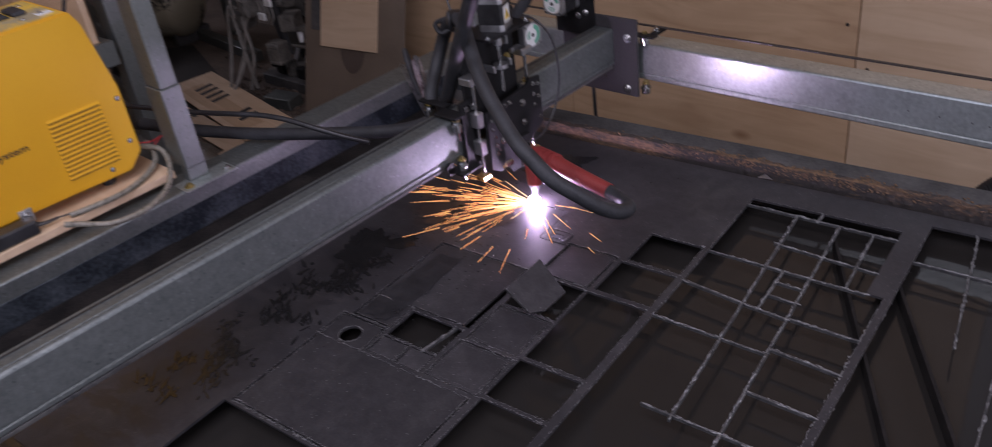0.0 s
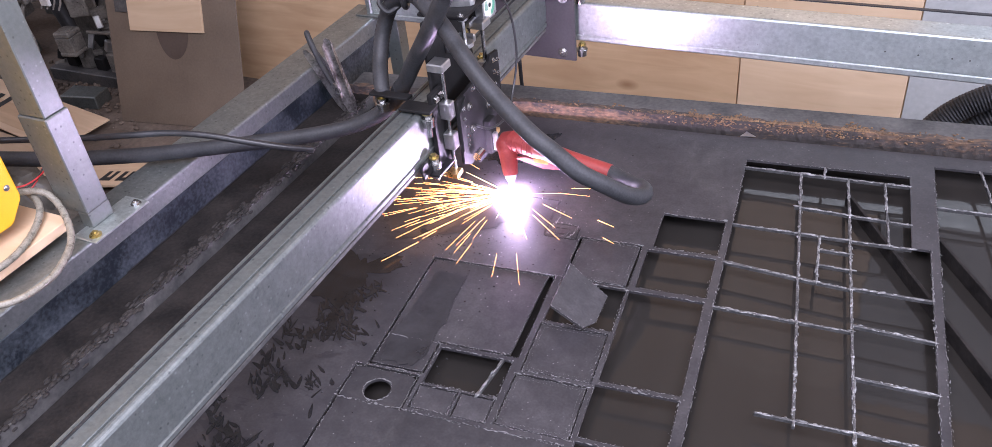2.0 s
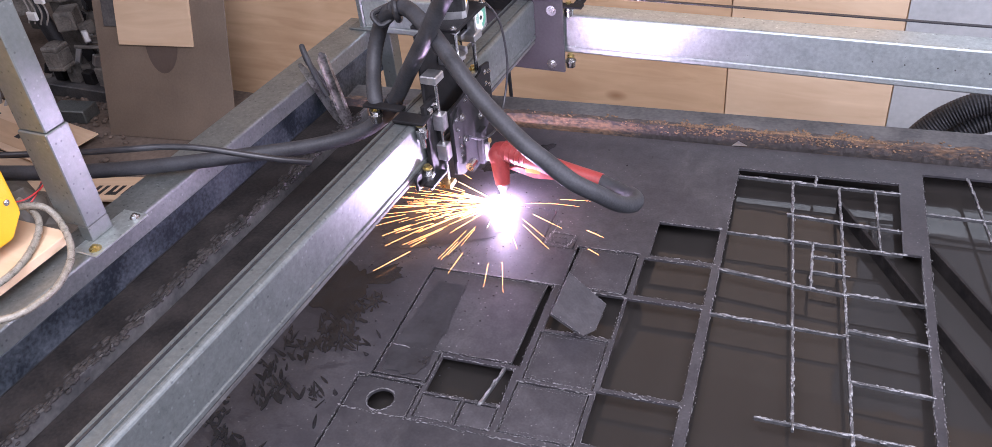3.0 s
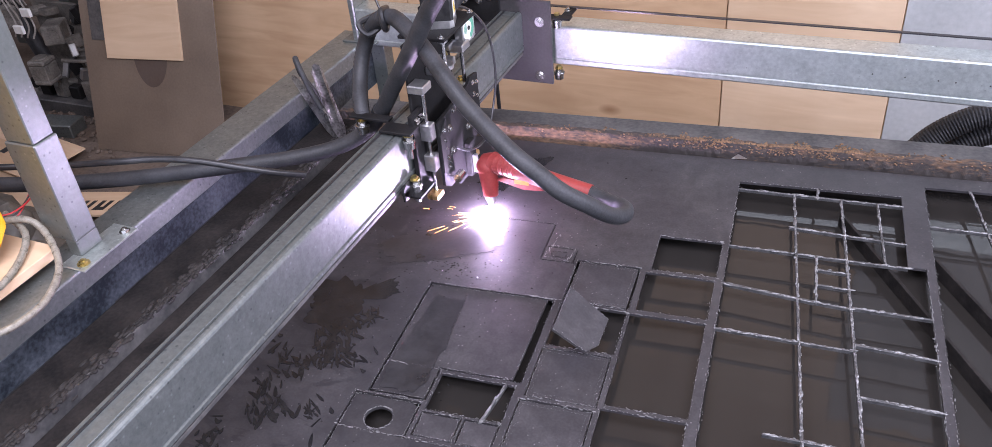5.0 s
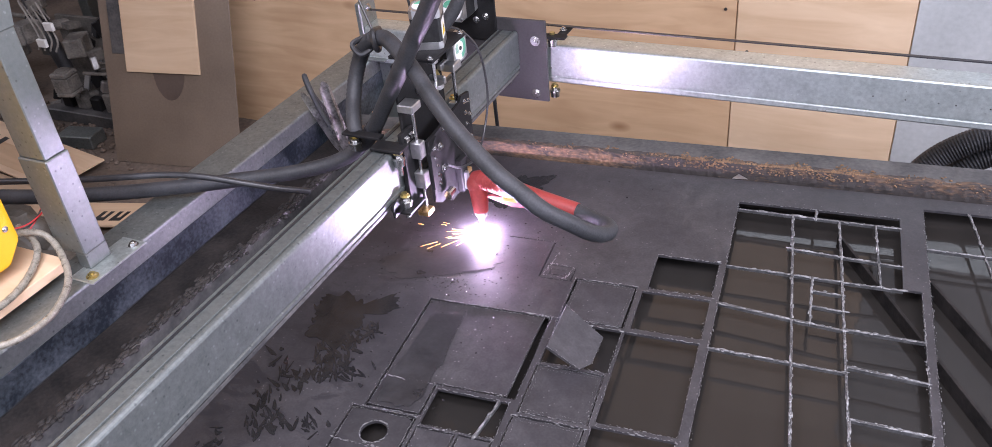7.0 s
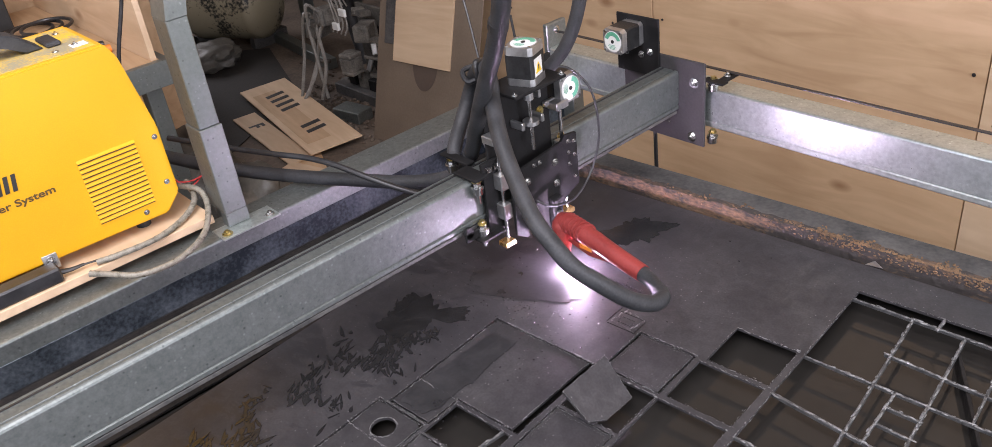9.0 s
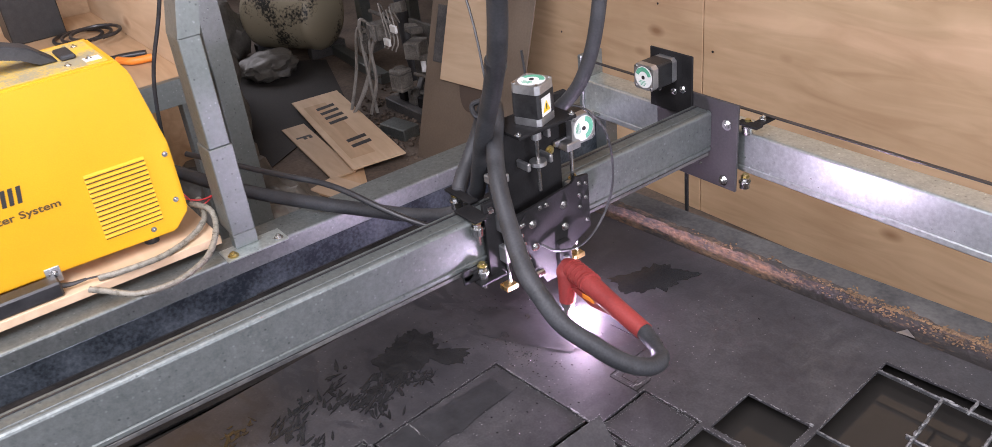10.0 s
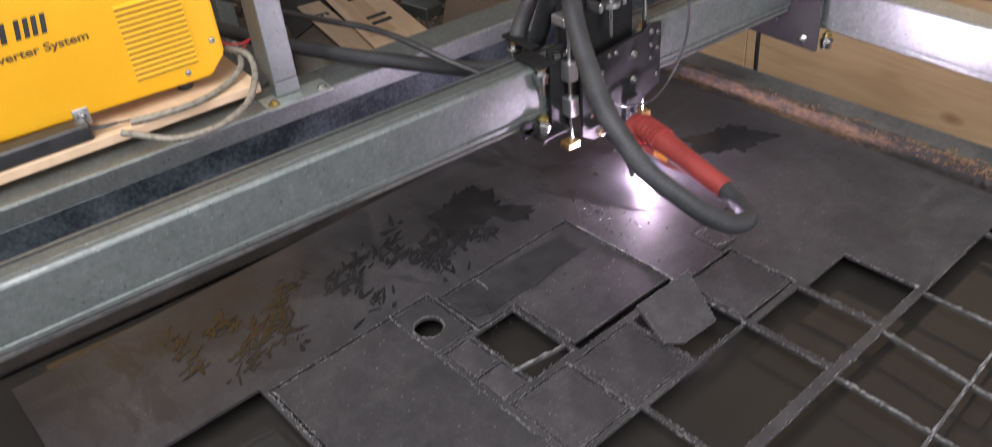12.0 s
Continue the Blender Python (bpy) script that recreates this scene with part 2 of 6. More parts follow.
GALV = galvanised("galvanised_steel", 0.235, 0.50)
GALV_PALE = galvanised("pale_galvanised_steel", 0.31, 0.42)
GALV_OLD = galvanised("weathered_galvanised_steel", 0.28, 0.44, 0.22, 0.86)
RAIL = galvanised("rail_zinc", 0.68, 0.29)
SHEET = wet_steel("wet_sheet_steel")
SLAG = surface("slag", (0.09, 0.09, 0.092), (0.36, 0.36, 0.36), 0.4, 0.5, 60, 400, 0.6, 0.12)
SCALE = surface("cut_edge_steel", (0.035, 0.035, 0.037), (0.13, 0.13, 0.131), 0.42, 0.3, 45, 300, 0.5)
SOOT = surface("sooty_steel", (0.008, 0.0075, 0.0075), (0.030, 0.026, 0.024), 0.8, 0.0, 14, 150, 0.5, ior=1.25)
DUST = surface("dusty_machine_parts", (0.07, 0.066, 0.06), (0.24, 0.225, 0.20), 0.75, 0.1, 18, 120, 0.3, per_object=0.35)
WATER, _n, _l, _b = nodes_of("tray_water")
_b.inputs["Base Color"].default_value, _b.inputs["Roughness"].default_value, _b.inputs["IOR"].default_value = (0.024, 0.022, 0.020, 1), 0.03, 1.38
_w = _n.new("ShaderNodeTexNoise")
_w.inputs["Scale"].default_value = 18
_wc = _n.new("ShaderNodeTexCoord")
_l.new(_wc.outputs["Object"], _w.inputs["Vector"])
_wb = _n.new("ShaderNodeBump")
_wb.inputs["Strength"].default_value, _wb.inputs["Distance"].default_value = 0.06, 0.004
_l.new(_w.outputs[0], _wb.inputs["Height"])
_l.new(_wb.outputs[0], _b.inputs["Normal"])
RUST = surface("rusty_steel", (0.040, 0.034, 0.032), (0.20, 0.118, 0.066), 0.85, 0.0, 15, 150, 0.9, 0.1, stretch=(0.5, 1, 1.3), contrast=(0.48, 0.66))
RUST_FLAKE = surface("orange_rust_flakes", (0.07, 0.045, 0.028), (0.27, 0.16, 0.082), 0.9, 0.0, 40, 200, 0.9)
GRIT = surface("black_grit", (0.009, 0.008, 0.0075), (0.032, 0.027, 0.024), 0.85, 0.0, 15, 120, 0.6)
DIRTY = surface("dirty_black_steel", (0.04, 0.04, 0.042), (0.13, 0.125, 0.12), 0.6, 0.2, 12, 120, 0.5)
NAVY = surface("dark_tray_reflection", (0.014, 0.020, 0.027), (0.105, 0.125, 0.145), 0.4, 0.4, 9, 140, 0.3, contrast=(0.42, 0.66))
BLACK = surface("black_painted_steel", (0.008, 0.0078, 0.0082), (0.019, 0.0185, 0.0195), 0.6, 0.0, 25, 260, 0.15, ior=1.28)
PLUM = surface("end_plate_paint", (0.038, 0.036, 0.038), (0.066, 0.062, 0.065), 0.5, 0.0, 9, 200, 0.1, ior=1.3)
RUBBER = surface("black_rubber_hose", (0.016, 0.017, 0.019), (0.046, 0.047, 0.052), 0.58, 0.0, 22, 240, 0.25)
CABLE = surface("black_cable", (0.015, 0.015, 0.016), (0.035, 0.035, 0.038), 0.35, 0.0, 30, 200, 0.1)
CHROME = surface("bright_steel", (0.5, 0.5, 0.5), (0.72, 0.72, 0.7), 0.22, 1.0, 40, 200, 0.1, 0.08)
WORN = surface("worn_plated_steel", (0.10, 0.095, 0.09), (0.52, 0.51, 0.49), 0.32, 0.9, 22, 160, 0.3, contrast=(0.38, 0.6))
ALU = surface("aluminium", (0.42, 0.42, 0.43), (0.62, 0.62, 0.62), 0.35, 0.9, 30, 200, 0.15)
ZINC_YELLOW = surface("yellow_zinc_bolt", (0.42, 0.33, 0.12), (0.62, 0.52, 0.25), 0.3, 0.9, 60, 200, 0.1)
BRASS = surface("brass", (0.55, 0.36, 0.14), (0.78, 0.55, 0.28), 0.3, 0.9, 40, 200, 0.1)
YELLOW = surface("yellow_powder_coat", (0.68, 0.345, 0.005), (0.76, 0.415, 0.008), 0.36, 0.0, 3, 420, 0.12, 0.06)
DUSTY = surface("dusty_yellow_lid", (0.36, 0.31, 0.2), (0.78, 0.50, 0.04), 0.6, 0.0, 14, 200, 0.2, contrast=(0.42, 0.58))
PLY = plywood("plywood", (0.46, 0.295, 0.165), (0.68, 0.475, 0.29))
# darker copy of the plywood, the rear bay's shade put into its colour
PLY_DARK = plywood("shaded_plywood", (0.24, 0.17, 0.115), (0.37, 0.27, 0.185))
PLY_PALE = plywood("fresh_plywood", (0.52, 0.36, 0.22), (0.70, 0.53, 0.36))
HARDBOARD = surface("brown_hardboard", (0.13, 0.10, 0.075), (0.20, 0.155, 0.115), 0.5, 0.0, 4, 120, 0.08)
FLOOR = surface("dirty_concrete", (0.065, 0.050, 0.040), (0.20, 0.155, 0.12), 0.85, 0.0, 4, 60, 0.8)
MAT = surface("dark_floor_mat", (0.018, 0.016, 0.015), (0.04, 0.036, 0.033), 0.8, 0.0, 9, 120, 0.4)
PLASTER = surface("grey_board", (0.34, 0.355, 0.355), (0.48, 0.495, 0.495), 0.6, 0.0, 3, 60, 0.1)
SACK = surface("grey_sack", (0.06, 0.055, 0.048), (0.16, 0.15, 0.13), 0.45, 0, 6, 60, 0.4)
CEIL = surface("ceiling_sheet", (0.55, 0.55, 0.54), (0.68, 0.68, 0.67), 0.7, 0.0, 2, 40, 0.1)
RED = surface("red_torch_plastic", (0.20, 0.024, 0.022), (0.30, 0.042, 0.036), 0.5, 0.0, 14, 220, 0.15)
GREEN = surface("green_label", (0.09, 0.33, 0.21), (0.14, 0.42, 0.29), 0.5, 0, 30, 200, 0.05)
WHITE = surface("white_label", (0.70, 0.71, 0.69), (0.82, 0.82, 0.80), 0.5, 0, 30, 200, 0.05)
WARN = surface("warning_yellow", (0.80, 0.52, 0.02), (0.88, 0.60, 0.03), 0.5, 0, 30, 200, 0.05)
INK = surface("black_print", (0.012, 0.012, 0.012), (0.03, 0.028, 0.028), 0.5, 0, 40, 200, 0.05)
BROWN_INK = surface("brown_print", (0.06, 0.035, 0.012), (0.10, 0.06, 0.02), 0.5, 0, 40, 200, 0.05)
MOTOR_BODY = surface("motor_laminations", (0.015, 0.015, 0.016), (0.035, 0.035, 0.036), 0.4, 0.3, 60, 260, 0.2)
BRAID = surface("clear_braided_tube", (0.15, 0.138, 0.11), (0.34, 0.315, 0.26), 0.3, 0, 90, 420, 0.6)
TANK = surface("blackened_tank", (0.03, 0.03, 0.027), (0.40, 0.355, 0.25), 0.5, 0.1, 5, 60, 0.2, contrast=(0.41, 0.49))
FILM = surface("water_film", (0.008, 0.008, 0.0086), (0.019, 0.0187, 0.020), 0.24, 0.0, 30, 120, 0.12, 0.06)
THIN_FILM = surface("thin_water_film", (0.016, 0.0155, 0.0168), (0.034, 0.033, 0.0355), 0.30, 0.0, 24, 120, 0.12, 0.08)
ORANGE = surface("orange_grip", (0.72, 0.20, 0.02), (0.82, 0.27, 0.03), 0.45, 0, 30, 200, 0.1)
WIRE_RED = surface("red_wire", (0.5, 0.03, 0.03), (0.6, 0.05, 0.05), 0.4, 0, 30, 200, 0.0)
WIRE_WHITE = surface("grey_white_cable", (0.20, 0.185, 0.165), (0.34, 0.32, 0.29), 0.5, 0, 30, 200, 0.1)
ARC = glow("arc_plasma", (0.97, 0.76, 1.0), 1500.0)
SPARK = glow("spark_fire", (1.0, 0.42, 0.12), 9.0)
SPARK_HOT = glow("hot_spark", (1.0, 0.62, 0.25), 16.0)

# ---- building helpers ----


def finish(name, bm, mat, parent=None, label="", smooth=False):
    me = bpy.data.meshes.new(name)
    bmesh.ops.recalc_face_normals(bm, faces=bm.faces[:])
    bm.to_mesh(me)
    bm.free()
    for m in (mat if isinstance(mat, (list, tuple)) else [mat]):
        me.materials.append(m)
    if smooth:
        me.polygons.foreach_set("use_smooth", [True] * len(me.polygons))
        me.set_sharp_from_angle(angle=radians(38))
    ob = new(name, me)
    if parent is not None:
        ob.parent = parent
    if label:
        tagged(ob, label)
    return ob


def part(name, bm, mat, parent, label="", smooth=False):
    return finish(name, bm, mat, parent, label, smooth)


def thing(name, label, category, group="", at=None):
    ob = new(name)
    ob.empty_display_size = 0.05
    if at is not None:
        ob.matrix_basis = at
    return tagged(ob, label, category, group)


def solid(name, bm, mat, label, category, group="", kind="", smooth=False, at=None):
    ob = finish(name, bm, mat, None, "", smooth)
    if at is not None:
        ob.matrix_basis = at
    return tagged(ob, label, category, group, kind)


def box(bm, x0, x1, y0, y1, z0, z1, bev=0.0, m=None, mi=0):
    r = bmesh.ops.create_cube(bm, size=1)
    mat = Matrix.Translation(((x0 + x1) / 2, (y0 + y1) / 2, (z0 + z1) / 2)) @ Matrix.Diagonal((abs(x1 - x0), abs(y1 - y0), abs(z1 - z0), 1))
    if m is not None:
        mat = m @ mat
    bmesh.ops.transform(bm, matrix=mat, verts=r["verts"])
    faces = {f for v in r["verts"] for f in v.link_faces}
    for f in faces:
        f.material_index = mi
    if bev:
        edges = list({e for v in r["verts"] for e in v.link_edges})
        bmesh.ops.bevel(bm, geom=edges, offset=bev, segments=1, affect="EDGES", profile=0.5)
    return bm


def cyl(bm, p0, p1, r0, r1=None, seg=16, caps=True):
    p0, p1 = Vector(p0), Vector(p1)
    d = p1 - p0
    q = d.to_track_quat("Z", "Y").to_matrix().to_4x4()
    r = bmesh.ops.create_cone(bm, cap_ends=caps, segments=seg, radius1=r0, radius2=r0 if r1 is None else r1, depth=d.length)
    bmesh.ops.transform(bm, matrix=Matrix.Translation((p0 + p1) / 2) @ q, verts=r["verts"])
    return bm


def ball(bm, p, r, scale=(1, 1, 1), seg=12):
    o = bmesh.ops.create_uvsphere(bm, u_segments=seg, v_segments=max(6, seg // 2), radius=r)
    bmesh.ops.transform(bm, matrix=Matrix.Translation(p) @ Matrix.Diagonal((*scale, 1)), verts=o["verts"])
    return bm


_t = bmesh.new()
bmesh.ops.create_icosphere(_t, subdivisions=1, radius=1)
BLOB_V = np.array([v.co[:] for v in _t.verts])
BLOB_F = np.array([[v.index for v in f.verts] for f in _t.faces])
_t.free()


def blobs(name, mats, material, parent=None, label=""):
    """Many small rounded lumps, one for each matrix, in one mesh."""
    V, F = [], []
    for k, m in enumerate(mats):
        a = np.array(m)
        V.append(BLOB_V @ a[:3, :3].T + a[:3, 3])
        F.append(BLOB_F + k * len(BLOB_V))
    me = bpy.data.meshes.new(name)
    me.from_pydata(np.concatenate(V).tolist(), [], np.concatenate(F).tolist())
    me.materials.append(material)
    me.polygons.foreach_set("use_smooth", [True] * len(me.polygons))
    ob = new(name, me)
    ob.parent = parent
    tagged(ob, label, kind="stuff")
    return ob


def smooth_path(pts, n=8):
    p = [Vector(q) for q in pts]
    p = [2 * p[0] - p[1]] + p + [2 * p[-1] - p[-2]]
    out = []
    for i in range(1, len(p) - 2):
        for k in range(n):
            t = k / n
            a, b, c, d = p[i - 1], p[i], p[i + 1], p[i + 2]
            out.append(0.5 * (2 * b + (c - a) * t + (2 * a - 5 * b + 4 * c - d) * t * t + (3 * b - a - 3 * c + d) * t ** 3))
    return out + [p[-2]]


def tube(bm, pts, r, seg=10, n=8, ribs=0.0):
    """A round hose along a smooth path; ribs: depth of its rings."""
    path = smooth_path(pts, n)
    rings = []
    t = (path[1] - path[0]).normalized()
    u = t.orthogonal().normalized()
    for i, q in enumerate(path):
        t2 = (path[min(i + 1, len(path) - 1)] - path[max(i - 1, 0)]).normalized()
        u = (t.rotation_difference(t2) @ u).normalized()
        t = t2
        v = t.cross(u)
        rad = (r[0] + (r[1] - r[0]) * i / (len(path) - 1)) if isinstance(r, tuple) else r
        rad = rad - (ribs if i % 2 else 0)
        rings.append([bm.verts.new(q + rad * (math.cos(a) * u + math.sin(a) * v)) for a in [2 * math.pi * k / seg for k in range(seg)]])
    for a, b in zip(rings, rings[1:]):
        for k in range(seg):
            bm.faces.new((a[k], a[(k + 1) % seg], b[(k + 1) % seg], b[k]))
    bm.faces.new(rings[0])
    bm.faces.new(rings[-1][::-1])
    return bm


def prism(bm, outline, lo, hi, axis="x"):
    """An outline of 2D points pushed out along one axis."""
    place = {"x": lambda a, b, h: (h, a, b), "y": lambda a, b, h: (a, h, b), "z": lambda a, b, h: (a, b, h)}[axis]
    lower = [bm.verts.new(place(a, b, lo)) for a, b in outline]
    upper = [bm.verts.new(place(a, b, hi)) for a, b in outline]
    n = len(outline)
    bm.faces.new(lower)
    bm.faces.new(upper)
    for i in range(n):
        bm.faces.new((lower[i], lower[(i + 1) % n], upper[(i + 1) % n], upper[i]))
    return bm


def bolt(parent, p, axis, r=0.007, h=0.006, mat=None, name="bolt"):
    """A hexagon-headed bolt with its washer."""
    a = Vector(axis).normalized()
    p = Vector(p)
    bm = bmesh.new()
    cyl(bm, p, p + a * 0.0015, r * 1.45, seg=14)
    cyl(bm, p + a * 0.0015, p + a * h, r, seg=6)
    cyl(bm, p + a * h, p + a * (h + 0.003), r * 0.5, seg=8)
    return part(name, bm, mat or CHROME, parent)


def writing(text, size, mat, parent, m, name="lettering", shear=0.0, bold=0.0, width=None):
    """Words as a thin mesh, from the built-in font; flat in its own xy plane."""
    cu = bpy.data.curves.new(name, "FONT")
    cu.body, cu.size, cu.extrude, cu.shear, cu.offset = text, size, 0.0004, shear, bold
    ob = new(name, cu)
    me = bpy.data.meshes.new_from_object(ob.evaluated_get(bpy.context.evaluated_depsgraph_get()))
    bpy.data.objects.remove(ob)
    me.materials.clear()
    me.materials.append(mat)
    out = new(name, me)
    out.parent = parent
    sx = 1.0
    if width:
        xs = [v.co.x for v in me.vertices]
        sx = width / (max(xs) - min(xs))
    out.matrix_basis = m @ Matrix.Diagonal((sx, 1, 1, 1))
    return out


PLATE = pose(0, 0, 0, 0, 0, 5)

# ---- room ----


def room():
    bm = bmesh.new()
    box(bm, -7.2, 3.3, -3.3, 5.2, -0.1, 0.0)
    tagged(finish("floor", bm, FLOOR), "dirty concrete workshop floor with dust and grit", "floor", kind="structure")
    # back wall behind the rail: framed boards
    bm = bmesh.new()
    box(bm, -3.3, 3.3, 2.70, 2.85, 0, 3.2)
    w = tagged(finish("wall_north", bm, PLY), "plywood-clad workshop wall behind the cutting table", "wall", kind="structure")
    k = 0
    for x0, x1, z0, z1, mat in ((-3.3, -2.02, 0, 2.4, PLY), (-2.016, -0.865, 0, 2.4, PLY), (-0.861, -0.355, 0, 2.4, PLY_PALE), (-0.351, 1.2, 0, 2.4, PLASTER), (1.204, 2.3, 0, 2.4, PLY), (2.304, 3.3, 0, 2.4, PLY)):
        bm = bmesh.new()
        box(bm, x0, x1, 2.682 + 0.002 * (k % 2), 2.698, z0, z1, 0.001)
        part("panel", bm, mat, w, "grey cement board panel" if mat is PLASTER else "")
        k += 1
    bm = bmesh.new()
    box(bm, -3.3, 3.3, 2.684, 2.698, 2.404, 3.2)
    part("panel", bm, PLY, w)
    nails = random.Random(77)
    for k in range(30):
        x, z = (nails.uniform(-2.95, -2.05), nails.uniform(0.5, 1.35)) if k < 18 else (nails.choice((-2.05, -1.98, -0.90, -0.83, -0.40)) + nails.gauss(0, 0.01), nails.uniform(0.35, 1.6))
        bm = bmesh.new()
        cyl(bm, (x, 2.6835, z), (x, 2.6808, z), nails.uniform(0.0035, 0.0075), seg=8)
        part("nail_head", bm, INK, w)
    # opening added so the rear bay fill lamp has a gap to stand in
    bm = bmesh.new()
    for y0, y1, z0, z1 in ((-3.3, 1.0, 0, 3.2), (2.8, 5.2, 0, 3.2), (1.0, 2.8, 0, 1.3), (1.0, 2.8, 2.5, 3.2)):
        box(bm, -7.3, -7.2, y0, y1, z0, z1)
    tagged(finish("wall_west", bm, PLY_DARK), "bare side wall of the workshop with an opening added for the rear fill lamp", "wall", kind="structure")
    for name, (x0, x1, y0, y1), lab in (("wall_far", (-7.2, -3.3, 5.1, 5.2), "shaded plywood wall of the rear bay"),):
        bm = bmesh.new()
        box(bm, x0, x1, y0, y1, 0, 3.2)
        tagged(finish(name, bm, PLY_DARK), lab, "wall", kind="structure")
    bm = bmesh.new()
    box(bm, -3.3, -3.2, 2.85, 5.2, 0, 3.2)
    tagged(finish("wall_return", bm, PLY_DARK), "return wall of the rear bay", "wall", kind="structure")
    # side wall with a window
    bm = bmesh.new()
    for y0, y1, z0, z1 in ((-3.3, -0.2, 0, 3.2), (2.2, 2.7, 0, 3.2), (-0.2, 2.2, 0, 1.25), (-0.2, 2.2, 2.75, 3.2)):
        box(bm, 3.1, 3.2, y0, y1, z0, z1)
    tagged(finish("wall_east", bm, PLASTER), "plain side wall with a window opening", "wall", kind="structure")
    # wall behind the camera with a wide doorway
    bm = bmesh.new()
    for x0, x1, z0, z1 in ((-7.2, -2.1, 0, 3.2), (1.3, 3.2, 0, 3.2), (-2.1, 1.3, 2.95, 3.2)):
        box(bm, x0, x1, -3.2, -3.1, z0, z1)
    tagged(finish("wall_south", bm, PLASTER), "plain wall with a wide open doorway", "wall", kind="structure")
    bm = bmesh.new()
    for x0, x1, y0, y1 in ((-7.2, -1.6, -3.2, 5.2), (1.0, 3.2, -3.2, 5.2), (-1.6, 1.0, -3.2, -1.2), (-1.6, 1.0, 0.5, 5.2)):
        box(bm, x0, x1, y0, y1, 3.2, 3.3)
    tagged(finish("ceiling", bm, CEIL), "plain sheet ceiling of the workshop", "ceiling", kind="structure")
    bm = bmesh.new()
    box(bm, -60, 60, -60, 60, -0.3, -0.12)
    tagged(finish("ground", bm, FLOOR), "bare ground outside the workshop", "ground", kind="structure")


room()

# ---- cutting table ----
SHEET_Z, WATER_Z = 0.700, 0.664
OPENINGS = [
    (-0.495, -0.192, 1.380, 1.605), (-0.495, -0.162, 0.40, 1.380), (-0.148, 0.56, 0.40, 1.648),
    (-0.622, -0.507, 1.283, 1.388), (-0.630, -0.509, 1.168, 1.274), (-0.637, -0.511, 0.944, 1.157), (-0.640, -0.512, 0.832, 0.936), (-0.640, -0.512, 0.610, 0.824),
    (-0.757, -0.640, 1.165, 1.283), (-0.757, -0.642, 1.052, 1.158), (-0.760, -0.645, 0.935, 1.046), (-0.765, -0.648, 0.822, 0.928),
    (-1.003, -0.770, 0.958, 1.165), (-1.003, -0.905, 0.888, 0.958), (-0.900, -0.776, 0.872, 0.950),
    (-0.902, -0.836, 0.819, 0.868), (-0.833, -0.776, 0.819, 0.868), (-1.022, -0.908, 0.812, 0.884), (-1.022, -0.655, 0.606, 0.812),
    (-1.035, -0.500, 0.45, 0.598),
    # narrow kerfs of the newest cuts
    (-0.8265, -0.8242, 1.274, 1.384), (-0.822, -0.766, 1.3115, 1.3135), (-0.7655, -0.7632, 1.272, 1.3085), (-0.8235, -0.757, 1.2705, 1.2725),
    (-0.808, -0.782, 1.300, 1.3015), (-0.808, -0.782, 1.284, 1.2855), (-0.8095, -0.808, 1.284, 1.3015), (-0.782, -0.7805, 1.284, 1.2935),
    (-0.922, -0.828, 1.3845, 1.3868),
]


